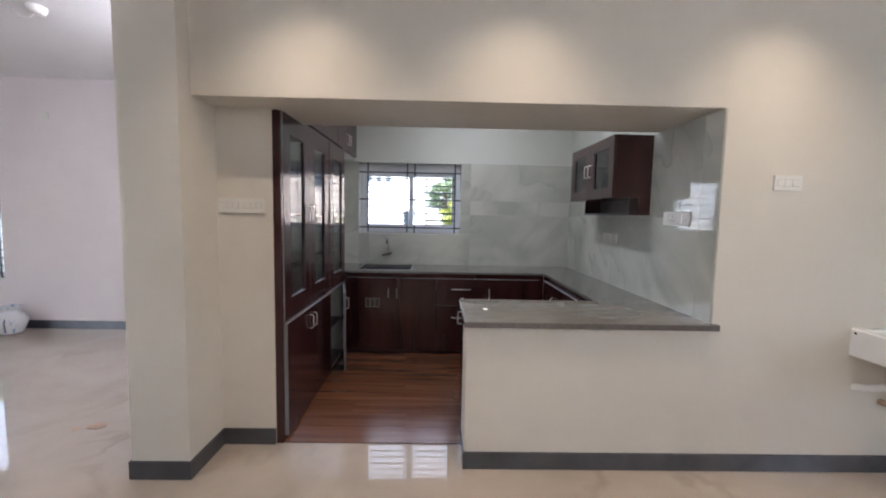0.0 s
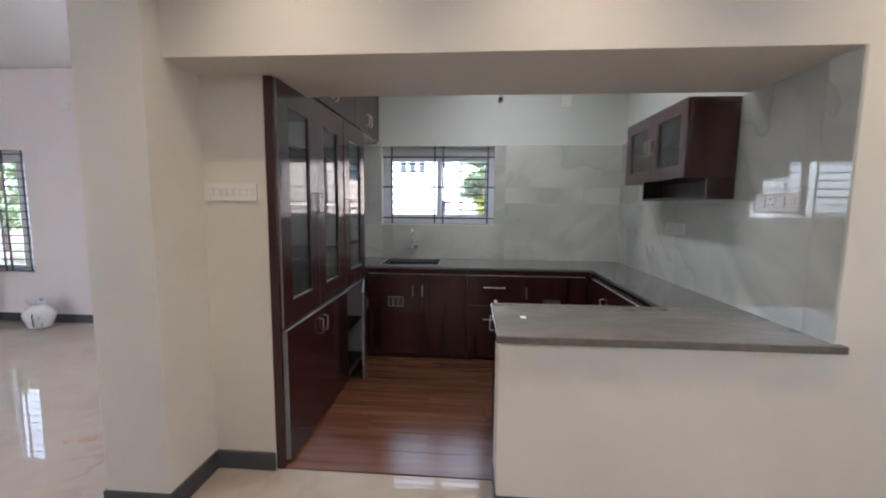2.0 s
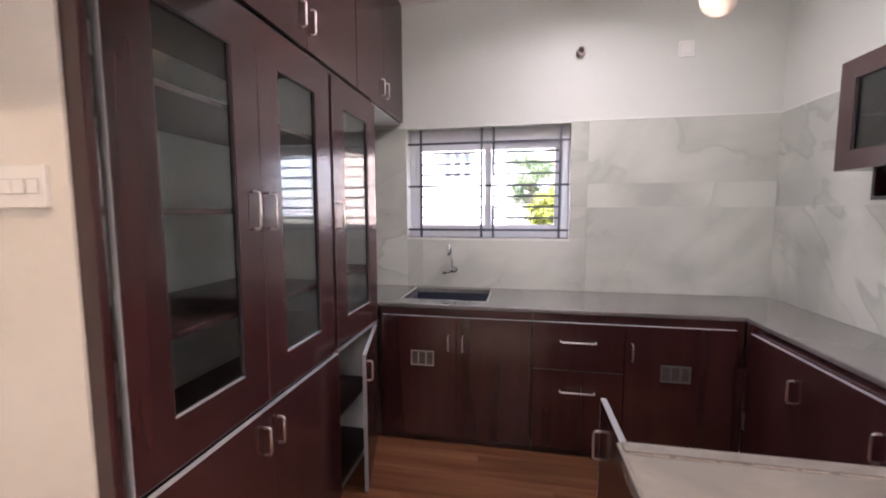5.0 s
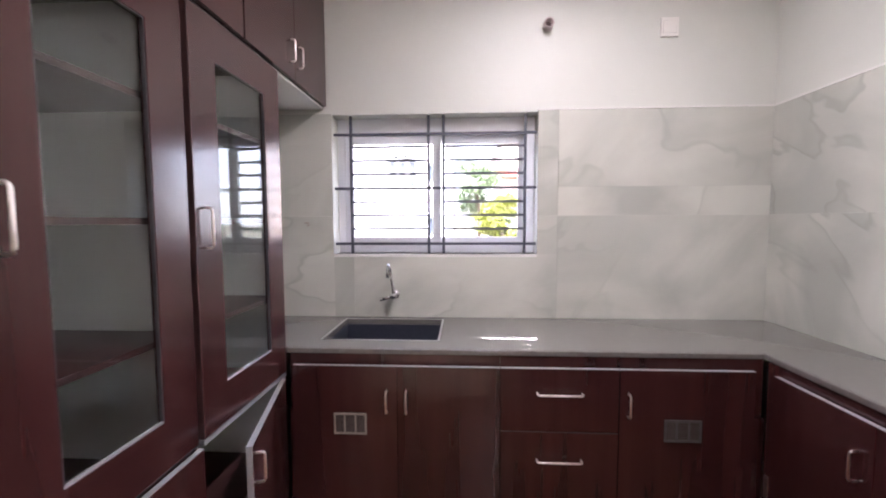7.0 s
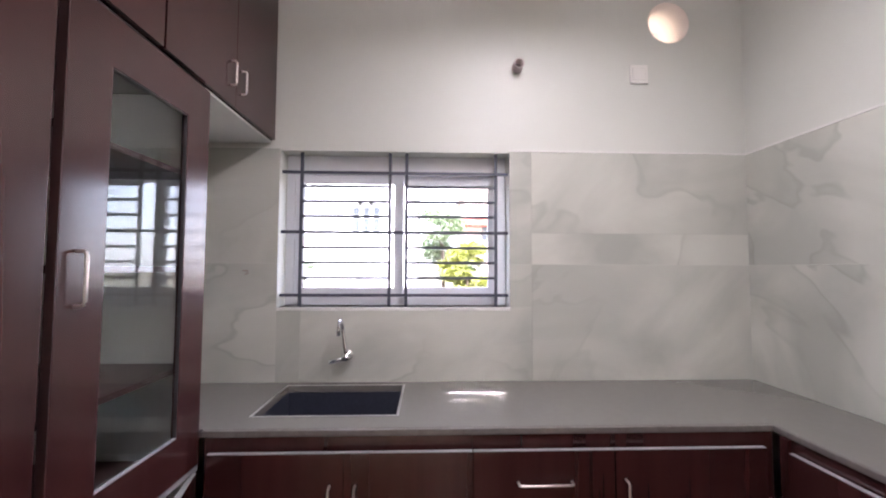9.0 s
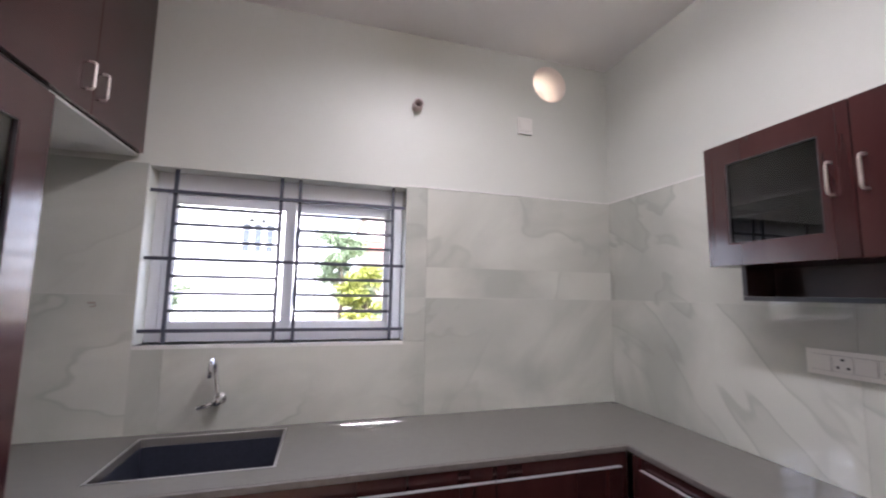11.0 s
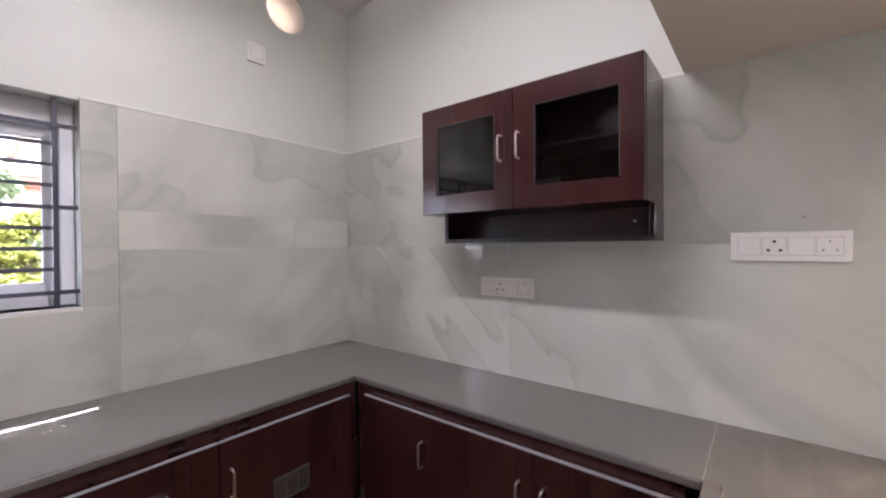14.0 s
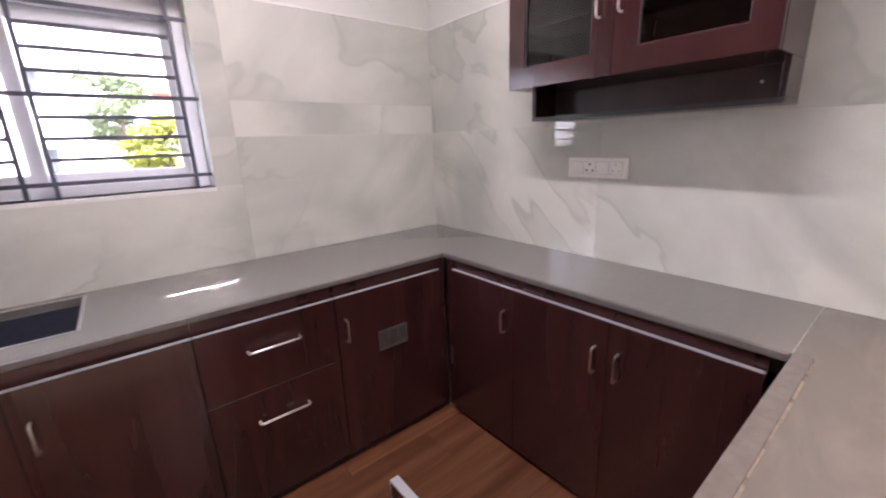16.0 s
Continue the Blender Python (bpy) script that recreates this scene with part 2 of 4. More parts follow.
def vase_glaze():
    m, n, l, b = material("vase_glaze")
    v = coords(n, l, (16, 16, 5))
    spot = ramp(n, l, noise_tex(n, l, v, 1.0, 3), 0.56, 0.74, (0.78, 0.78, 0.80), (0.22, 0.36, 0.50))
    l.new(spot, b.inputs["Base Color"])
    b.inputs["Roughness"].default_value = 0.2
    return m


GLAZE = vase_glaze()

# ---- mesh helpers ----
ORIGIN = {}


def box(bm, x0, x1, y0, y1, z0, z1, bevel=0.0):
    c = Matrix.Translation(((x0 + x1) / 2, (y0 + y1) / 2, (z0 + z1) / 2)) @ Matrix.Diagonal((x1 - x0, y1 - y0, z1 - z0, 1))
    made = bmesh.ops.create_cube(bm, size=1, matrix=c)["verts"]
    if bevel:
        edges = list({e for v in made for e in v.link_edges})
        bmesh.ops.bevel(bm, geom=edges, offset=bevel, segments=2, profile=0.6, affect="EDGES")
    return bm


def cube(*size, bevel=0.0):
    return box(bmesh.new(), *size, bevel=bevel)


def tube(bm, pts, r, sides=10):
    """A round bar along a line of points."""
    rings, pts = [], [Vector(p) for p in pts]
    for i, p in enumerate(pts):
        a, b = pts[max(i - 1, 0)], pts[min(i + 1, len(pts) - 1)]
        d = (b - a).normalized()
        side = d.cross(Vector((0.31, 0.17, 0.93)))
        if side.length < 0.2:
            side = d.cross(Vector((1, 0, 0)))
        side.normalize()
        up = d.cross(side)
        rings.append([bm.verts.new(p + (math.cos(k * math.tau / sides) * side + math.sin(k * math.tau / sides) * up) * r) for k in range(sides)])
    for a, b in zip(rings, rings[1:]):
        for k in range(sides):
            bm.faces.new((a[k], a[(k + 1) % sides], b[(k + 1) % sides], b[k]))
    bm.faces.new(rings[0])
    bm.faces.new(rings[-1])
    bmesh.ops.recalc_face_normals(bm, faces=bm.faces)
    return bm


def bar(pts, r, sides=10):
    return tube(bmesh.new(), pts, r, sides)


def lathe(profile, centre, sides=32, wave=0.0):
    bm = bmesh.new()
    rings = []
    for r, z in profile:
        rings.append([bm.verts.new((centre[0] + r * (1 + wave * math.cos(7 * k * math.tau / sides) * (z > 0.25)) * math.cos(k * math.tau / sides),
                                    centre[1] + r * math.sin(k * math.tau / sides), centre[2] + z)) for k in range(sides)])
    for a, b in zip(rings, rings[1:]):
        for k in range(sides):
            bm.faces.new((a[k], a[(k + 1) % sides], b[(k + 1) % sides], b[k]))
    bm.faces.new(rings[0])
    bmesh.ops.recalc_face_normals(bm, faces=bm.faces)
    return bm


def link(name, bm, mat, parent=None, smooth=False):
    lo = Vector([min(v.co[i] for v in bm.verts) for i in range(3)])
    hi = Vector([max(v.co[i] for v in bm.verts) for i in range(3)])
    at = Vector(((lo.x + hi.x) / 2, (lo.y + hi.y) / 2, lo.z))
    bmesh.ops.translate(bm, verts=bm.verts, vec=-at)
    me = bpy.data.meshes.new(name)
    bm.to_mesh(me)
    bm.free()
    me.materials.append(mat)
    if smooth:
        for p in me.polygons:
            p.use_smooth = True
    ob = new(name, me)
    ORIGIN[ob] = at
    ob.location = at - (ORIGIN[parent] if parent else Vector((0, 0, 0)))
    ob.parent = parent
    return ob


def part(name, bm, mat, parent, label="", smooth=False):
    return tagged(link(name, bm, mat, parent, smooth), label)


def thing(name, at, label, category, group=""):
    ob = new(name)
    ob.empty_display_size = 0.1
    ob.location = at
    ORIGIN[ob] = Vector(at)
    return tagged(ob, label, category, group)


def solid(name, bm, mat, label, category, group="", smooth=False):
    return tagged(link(name, bm, mat, None, smooth), label, category, group)


def structure(name, bm, mat, label, category="wall"):
    return tagged(link(name, bm, mat), label, category, "", "structure")


def ring(face, plane, u0, u1, z0, z1, g0, g1, h0, h1, d0, d1, bevel=0.0):
    """A flat frame round an opening, one connected piece."""
    bm = bmesh.new()
    v = {}
    for i, d in enumerate((d0, d1)):
        for j, (ua, ub, za, zb) in enumerate(((u0, u1, z0, z1), (g0, g1, h0, h1))):
            for k, (u, z) in enumerate(((ua, za), (ub, za), (ub, zb), (ua, zb))):
                s = plane + (d if face[0] == "+" else -d)
                v[i, j, k] = bm.verts.new((s, u, z) if face[1] == "x" else (u, s, z))
    for k in range(4):
        m = (k + 1) % 4
        for i in (0, 1):
            bm.faces.new((v[i, 0, k], v[i, 0, m], v[i, 1, m], v[i, 1, k]))
        for j in (0, 1):
            bm.faces.new((v[0, j, k], v[0, j, m], v[1, j, m], v[1, j, k]))
    bmesh.ops.recalc_face_normals(bm, faces=bm.faces)
    if bevel:
        edges = [e for e in bm.edges if len(e.link_faces) == 2 and e.calc_face_angle(0) > 0.5]
        bmesh.ops.bevel(bm, geom=edges, offset=bevel, segments=2, profile=0.6, affect="EDGES")
    return bm


# ---- the shell ----
XR, YB, H = 1.817, 5.23, 2.96          # kitchen's outer wall, window wall, ceiling height
XP = -0.70                              # door faces of the tall cabinet
FRONT, BEAM = 2.69, 3.34                # front of the pass-through wall, back of its beam
LINTEL, TOP = 2.072, 0.875
WX0, WX1, WZ0, WZ1 = -0.678, 0.520, 1.252, 2.066
HX, HZ, HR = 1.405, 2.806, 0.118
T = 0.23                                # outer wall


def wall_with_hole(x0, x1, y0, y1, z0, z1, cx, cz, r, sides=48):
    """A slab with a round hole through it, along y."""
    bm = bmesh.new()
    loops = []
    for y in (y0, y1):
        inner, outer = [], []
        for k in range(sides):
            a = (k + 0.5) * math.tau / sides
            c, s = math.cos(a), math.sin(a)
            reach = min((x1 - cx) / c if c > 0 else (x0 - cx) / c, (z1 - cz) / s if s > 0 else (z0 - cz) / s)
            inner.append(bm.verts.new((cx + r * c, y, cz + r * s)))
            outer.append(bm.verts.new((cx + reach * c, y, cz + reach * s)))
        corners = [bm.verts.new((x, y, z)) for x, z in ((x1, z1), (x0, z1), (x0, z0), (x1, z0))]
        for k in range(sides):
            j = (k + 1) % sides
            bm.faces.new((inner[k], inner[j], outer[j], outer[k]))
            p, q = outer[k].co, outer[j].co
            if abs(p.x - q.x) > 1e-6 and abs(p.z - q.z) > 1e-6:
                corner = min(corners, key=lambda v: (v.co - p).length + (v.co - q).length)
                bm.faces.new((outer[k], outer[j], corner))
        loops.append(inner)
    for k in range(sides):
        j = (k + 1) % sides
        bm.faces.new((loops[0][k], loops[0][j], loops[1][j], loops[1][k]))
    bmesh.ops.recalc_face_normals(bm, faces=bm.faces)
    return bm


bm = ring("+y", YB, -1.23, 1.20, 0, H, WX0, WX1, WZ0, WZ1, 0.0, T)
wall_back = structure("wall_back", bm, PAINT_K, "off-white painted kitchen wall with a window opening")
structure("wall_back_vent", wall_with_hole(1.20, 1.62, YB, YB + T, 2.62, H, HX, HZ, HR), PAINT_K, "off-white wall piece with a round exhaust hole")
structure("wall_back_corner", cube(1.20, XR + 0.12, YB, YB + T, 0, 2.62), PAINT_K, "off-white painted kitchen wall corner")
structure("wall_back_corner", cube(1.62, XR + 0.12, YB, YB + T, 2.62, H), PAINT_K, "off-white painted kitchen wall corner")
structure("wall_right", cube(XR, XR + 0.12, FRONT + 0.001, YB, 0, H), PAINT_K, "off-white painted kitchen side wall")
structure("wall_left", cube(-1.385, -1.23, 2.93, YB + T, 0, H), PAINT_K, "painted wall between kitchen and hall")
structure("wall_beam", cube(-1.075, XR, FRONT, BEAM, LINTEL, H), PAINT, "deep plastered beam over the kitchen opening", "beam")
structure("wall_front", cube(XR + 0.12, 4.4, FRONT, FRONT + 0.2, 0, H), PAINT, "cream plastered dining wall")
structure("wall_front_jamb", cube(XR, XR + 0.12, FRONT - 0.0005, FRONT + 0.001, 0, H), PAINT, "cream plastered wall edge by the opening")
structure("wall_pillar", cube(-1.385, -1.075, 2.575, 2.93, 0, H), PAINT, "cream plastered pillar beside the opening", "pillar")
structure("wall_return", cube(-1.075, -0.745, 2.918, 2.945, 0, LINTEL), PAINT, "cream plastered return wall beside the tall cabinet")
structure("wall_half", cube(0.43, XR, FRONT, 2.82, 0, TOP - 0.03), PAINT, "cream plastered half wall under the counter")
structure("wall_rear", cube(-8.0, 4.4, -1.25, -1.05, 0, H), PAINT, "cream plastered wall of the dining room")
# unseen opening, added so that daylight reaches the dining room from the right
structure("wall_side", ring("+x", 4.4, -1.25, FRONT + 0.2, 0, H, 0.0, 0.85, 1.05, 1.95, 0.0, 0.2), PAINT, "cream plastered side wall of the dining room with an unseen opening added for light")
# hall: far wall with a tall window and the main door beyond it
HY = 5.33
HW = (-5.62, -4.945, 0.61, 2.05)
bm = ring("+y", HY, -8.0, -1.385, 0, H, HW[0], HW[1], HW[2], HW[3], 0.0, T)
structure("wall_hall", bm, PAINT_H, "pinkish white hall wall with a tall window opening")
# wide opening out of view, added to brighten the hall with sky light
bm = ring("-x", -8.0, -1.25, HY + T, 0, H, -1.1, 0.9, 0.5, 2.1, 0.0, 0.2)
structure("wall_hall_side", bm, PAINT_H, "pinkish white hall wall with an unseen opening added for daylight")
structure("ceiling", cube(-8.2, 4.6, -2.1, YB + T + 0.1, H, H + 0.15), CEIL, "white painted ceiling", "ceiling")

structure("floor", cube(-8.2, 4.6, -2.1, HY + T, -0.15, 0.0), FLOOR, "glossy beige marble-look tiled floor", "floor")
floor_kitchen = structure("floor_kitchen", cube(-0.72, 1.36, 2.93, 4.62, 0.0002, 0.002), SKIRT, "reddish brown wood-look kitchen floor", "floor")

# skirting
for i, s in enumerate(((-1.397, -1.075, 2.563, 2.575), (-1.075, -1.063, 2.563, 2.906), (-1.075, -0.745, 2.906, 2.918), (0.43, 4.4, FRONT - 0.012, FRONT),
                       (0.418, 0.43, FRONT - 0.012, 2.95), (-1.397, -1.385, 2.575, HY - 0.012), (HW[0] - 2.3, -1.385, HY - 0.012, HY))):
    structure("baseboard", cube(*s, 0.001, 0.102, bevel=0.002), SKIRT, "dark grey tiled skirting", "skirting")
structure("trim_half_wall", cube(0.424, 0.43, FRONT + 0.001, 2.95, 0.103, TOP - 0.03), PAINT, "plastered end of the half wall", "wall")

# wall tiles, each its own slab
backing = structure("tile_backing", cube(-1.23, WX0 - 0.002, YB - 0.003, YB - 0.0005, TOP, 2.066), GROUT, "white grout behind the wall tiles", "grout")
joint = 0.002


def tile(x0, x1, y0, y1, z0, z1):
    part("tile", cube(x0, x1, y0, y1, z0, z1, bevel=0.0003), TILE, wall_back)


th = 0.010
for z0, z1 in ((TOP, 1.4745), (1.4753, 2.071)):
    for x0, x1 in ((-1.23, -0.5574), (-0.5566, 0.6356), (0.6364, XR - th)):
        # pieces are cut round the window
        if x0 < WX0 < x1:
            tile(x0, WX0, YB - th, YB - 0.0005, z0, z1)
            tile(WX0, x1, YB - th, YB - 0.0005, z0, WZ0) if z0 < WZ0 else None
        elif WX0 <= x0 and x0 < WX1:
            if z0 < WZ0:
                tile(x0, x1, YB - th, YB - 0.0005, z0, WZ0 - 0.003)
            tile(WX1, x1, YB - th, YB - 0.0005, max(z0, WZ0 - 0.001), z1)
        elif x0 > WX1 and z0 > 1.2:
            tile(x0, x1, YB - th, YB - 0.0005, z0, 1.6386)
            tile(x0, x1, YB - th, YB - 0.0005, 1.6394, z1)
        else:
            tile(x0, x1, YB - th, YB - 0.0005, z0, z1)
    for y0, y1 in ((4.0414, YB - 0.0005), (2.8504, 4.0406), (FRONT + 0.002, 2.8496)):
        part("tile", cube(XR - th, XR - 0.0005, y0, y1, z0, z1, bevel=0.0003), TILE, wall_back)
bm = bmesh.new()
box(bm, WX1, XR - th - 0.002, YB - th - 0.002, YB, 2.0715, 2.081)
box(bm, XR - th - 0.002, XR, BEAM, YB, 2.0715, 2.081)
structure("trim_tile_top", bm, GROUT, "white grout edge along the top of the tiles", "trim")

# ---- kitchen window ----
win = tagged(new("window_1"), "white sliding window with a black iron grille", "window", "", "structure")
win.location = (-0.08, YB, WZ0)
ORIGIN[win] = Vector(win.location)
bm = bmesh.new()
box(bm, WX0, WX1, YB - 0.012, YB + 0.2, WZ0 - 0.018, WZ0, bevel=0.002)
part("window_sill", bm, GROUT, win, "white stone sill")
FY0, FY1 = YB + 0.10, YB + 0.16
bm = ring("+y", 0, WX0, WX1, WZ0, WZ1, WX0 + 0.045, WX1 - 0.045, WZ0 + 0.045, WZ1 - 0.10, FY0, FY1, 0.004)
part("window_frame", bm, UPVC, win)
for sx0, sx1, sy in ((WX0 + 0.045, -0.045, YB + 0.112), (-0.095, WX1 - 0.045, YB + 0.134)):
    w, sy1 = 0.05, sy + 0.02
    bm = ring("+y", 0, sx0, sx1, WZ0 + 0.045, WZ1 - 0.10, sx0 + w, sx1 - w, WZ0 + 0.045 + w, WZ1 - 0.10 - w, sy, sy1, 0.004)
    sash = part("sash", bm, UPVC, win)
    p = part("pane", cube(sx0 + w, sx1 - w, sy + 0.008, sy + 0.012, WZ0 + 0.045 + w, WZ1 - 0.10 - w), PANE, sash)
    p.visible_shadow = False
GY = YB + 0.03
for x in (-0.575, -0.112, -0.024, 0.452):
    part("grille_bar", cube(x - 0.008, x + 0.008, GY - 0.006, GY + 0.006, WZ0 + 0.001, WZ1 - 0.001), IRON, win)
for z in (1.956, 1.640, 1.311):
    part("grille_bar", cube(WX0 + 0.003, WX1 - 0.003, GY - 0.012, GY - 0.0062, z - 0.008, z + 0.008), IRON, win)
for z in (1.884, 1.804, 1.725, 1.560, 1.481, 1.401):
    for x0, x1 in ((-0.575, -0.112), (-0.024, 0.452)):
        part("grille_bar", cube(x0, x1, GY - 0.005, GY + 0.005, z - 0.007, z + 0.007), IRON, win)

# ---- cabinets ----
def handle(face, plane, u, z0, z1, parent, across=False, reach=0.026, r=0.0043):
    """A bent steel pull. face: the way the door looks; u: its place along the door, or the pair of ends when it lies across."""
    def at(uu, z, d):
        return {"+x": (plane + d, uu, z), "-x": (plane - d, uu, z), "+y": (uu, plane + d, z), "-y": (uu, plane - d, z)}[face]
    c = 0.010
    if across:
        a, b = u
        pts = [at(a, z0, -0.002), at(a, z0, reach - c), at(a + 0.003, z0, reach - 0.003), at(a + c, z0, reach), at(b - c, z0, reach), at(b - 0.003, z0, reach - 0.003), at(b, z0, reach - c), at(b, z0, -0.002)]
    else:
        pts = [at(u, z0, -0.002), at(u, z0, reach - c), at(u, z0 + 0.003, reach - 0.003), at(u, z0 + c, reach), at(u, z1 - c, reach), at(u, z1 - 0.003, reach - 0.003), at(u, z1, reach - c), at(u, z1, -0.002)]
    return part("handle", bar(pts, r), STEEL, parent, "brushed steel pull", True)


def slab(face, plane, u0, u1, z0, z1, d0, d1):
    """Bounds of a board on a cabinet face, from d0 to d1 metres in front of it."""
    s = {"+x": 1, "-x": -1, "+y": 1, "-y": -1}[face]
    a, b = sorted((plane + s * d0, plane + s * d1))
    return (a, b, u0, u1, z0, z1) if face[1] == "x" else (u0, u1, a, b, z0, z1)


def panel_door(face, plane, u0, u1, z0, z1, parent, top_band=True):
    """A flush laminate door, 18 mm thick in front of the carcass, with a pale edge band."""
    g = 0.0009
    d = part("door", cube(*slab(face, plane, u0 + g, u1 - g, z0, z1 - 0.002, 0.001, 0.019), bevel=0.0012), WOOD, parent)
    if top_band:
        part("edge_band", cube(*slab(face, plane, u0 + g, u1 - g, z1 - 0.002, z1, 0.001, 0.0193)), EDGING, d, "pale grey edge band")
    return d


def glass_door(face, plane, u0, u1, z0, z1, g0, g1, gz0, gz1, parent, thick=0.022, bead=None, glass=None):
    """A framed door round a pane; the rebate's lower edge is painted pale, as lit."""
    q = 0.0015
    bm = ring(face, plane, u0 + q, u1 - q, z0, z1, g0, g1, gz0, gz1, 0.001, thick, 0.0015)
    d = part("door", bm, WOOD, parent)
    p = part("glass_pane", cube(*slab(face, plane, g0, g1, gz0, gz1, 0.006, 0.010)), glass or GLASS, d, "glass pane")
    p.visible_shadow = False
    # light caught by the upturned edge is put into the default pale colour
    part("glazing_bead", cube(*slab(face, plane, g0 + 0.001, g1 - 0.001, gz0, gz0 + 0.004, 0.0105, thick - 0.002)), bead or EDGING, d, "lower bead toned for the light on it")
    # the other three sides are coloured dark, where less light falls
    bm = bmesh.new()
    box(bm, *slab(face, plane, g0, g0 + 0.003, gz0 + 0.0045, gz1, 0.0105, thick - 0.002))
    box(bm, *slab(face, plane, g1 - 0.003, g1, gz0 + 0.0045, gz1, 0.0105, thick - 0.002))
    box(bm, *slab(face, plane, g0 + 0.0035, g1 - 0.0035, gz1 - 0.003, gz1, 0.0105, thick - 0.002))
    part("glazing_bead", bm, EDGE_DARK, d, "side and top bead toned dark as shaded")
    return d


# tall cabinet with glass doors
XC = XP - 0.022                         # front of the carcass
XBK = -1.225
pantry = thing("pantry_cabinet", (-0.95, 3.77, 0), "tall maroon laminate cabinet with glass doors above solid doors", "cabinet")
for y0, y1 in ((2.946, 2.964), (4.006, 4.024), (4.582, 4.60)):
    part("side_panel", cube(XBK, XC, y0, y1, 0.0, 2.088, bevel=0.001), WOOD, pantry)
part("end_stile", cube(XC - 0.025, XP + 0.002, 2.925, 2.9455, 0.0, 2.066, bevel=0.003), WOOD, pantry)
for y0, y1 in ((2.9645, 2.967), (4.0025, 4.0055), (4.0245, 4.027), (4.579, 4.5815)):
    part("side_lining", cube(XBK + 0.007, XC - 0.004, y0, y1, 0.05, 2.066), LINING, pantry, "white cabinet lining")
for y0, y1 in ((2.967, 4.0025), (4.027, 4.579)):
    part("back_panel", cube(XBK, XBK + 0.006, y0, y1, 0.05, 2.07), LINING, pantry, "white cabinet lining")
    middle = 0.70 if y0 < 4 else 0.775
    for z in (0.03, 0.38, middle, 1.102, 1.436, 1.760, 2.068):
        solid_board = z in (0.03, middle, 2.068)
        part("shelf", cube(XBK + 0.006, XC - (0.0 if solid_board else 0.014), y0, y1, z, z + 0.018, bevel=0.001), WOOD_IN, pantry, "dark laminate shelf")
part("edge_band", cube(XC - 0.002, XC + 0.001, 4.006, 4.024, 0.03, 0.80), EDGING, pantry, "pale grey edge band")
part("edge_band", cube(XC - 0.002, XC + 0.0195, 4.030, 4.596, 0.752, 0.769), EDGING, pantry, "pale grey edge band")
part("face_frame", ring("+x", XC, 2.969, 4.003, 0.03, 0.757, 3.02, 3.95, 0.08, 0.70, 0.0005, 0.0185), WOOD, pantry)
UZ0, UZ1, GZ0, GZ1 = 0.774, 2.086, 0.907, 1.954
for u0, u1, g0, g1, hu in ((2.968, 3.482, 3.090, 3.362, 3.441), (3.482, 4.004, 3.604, 3.874, 3.528), (4.030, 4.598, 4.157, 4.472, 4.077)):
    d = glass_door("+x", XC, u0, u1, UZ0, UZ1, g0, g1, GZ0, GZ1, pantry)
    handle("+x", XP, hu, *((1.362, 1.486) if u0 > 4 else (1.386, 1.511)), d, reach=0.024)
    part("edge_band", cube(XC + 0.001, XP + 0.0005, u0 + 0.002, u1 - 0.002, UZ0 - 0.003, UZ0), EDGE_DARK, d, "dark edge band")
    part("edge_band", cube(XC + 0.001, XP + 0.0005, u0 - 0.002, u0 + 0.0012, UZ0, UZ1), EDGING if u0 < 3 else WOOD_IN, d, "edge band")
for u0, u1, hu in ((2.968, 3.470, 3.420), (3.470, 4.004, 3.500)):
    d = panel_door("+x", XC + 0.018, u0, u1, 0.03, 0.760, pantry)
    handle("+x", XC + 0.037, hu, 0.607, 0.705, d)
part("edge_band", cube(XC + 0.001, XC + 0.0375, 2.9655, 2.9688, 0.03, 0.760), EDGING, pantry, "pale grey edge band")
# the third lower door stands ajar, hinged on the side by the sink counter
ajar = part("door", cube(XC, XC + 0.018, 4.030, 4.590, 0.03, 0.740, bevel=0.0012), WOOD, pantry, "maroon door standing ajar")
bm = bmesh.new()
box(bm, XC, XC + 0.0185, 4.030, 4.590, 0.740, 0.743)
box(bm, XC, XC + 0.0185, 4.027, 4.030, 0.03, 0.743)
band = part("edge_band", bm, EDGING, ajar, "pale grey edge band")
grip = handle("+x", XC + 0.018, 4.075, 0.595, 0.695, ajar)
swing = Matrix.Rotation(radians(14.5), 4, "Z")
hinge = Vector((XC, 4.59, 0.03))
ajar.matrix_basis = Matrix.Translation(hinge - ORIGIN[pantry]) @ swing @ Matrix.Translation(ORIGIN[ajar] - hinge)

# cabinets up to the ceiling above it
loft = thing("loft_cabinet", (-0.95, 4.28, 2.10), "maroon laminate loft cabinet with plain doors up to the ceiling", "cabinet")
part("carcass", cube(XBK, XC, BEAM + 0.002, YB - 0.011, 2.108, H - 0.002, bevel=0.001), WOOD, loft)
part("underside", cube(XBK, XC - 0.001, 4.602, YB - 0.011, 2.098, 2.107), LINING, loft, "white painted underside")
# solid dark strip fills the slot under the loft, coloured as its shade
part("slot_shade_strip", cube(XC - 0.02, XC + 0.001, BEAM + 0.002, 4.60, 2.0895, 2.107), EDGE_DARK, loft)
for u0, u1, hu in ((BEAM + 0.006, 3.828, 3.790), (3.828, 4.345, 3.866), (4.352, 4.790, 4.748), (4.790, YB - 0.014, 4.836)):
    d = panel_door("+x", XC, u0 + 0.001, u1 - 0.001, 2.112, H - 0.006, loft, False)
    handle("+x", XC + 0.019, hu, 2.185, 2.285, d, reach=0.022)

# base units along the window wall
YF = 4.595                               # carcass front; doors stand 19 mm before it


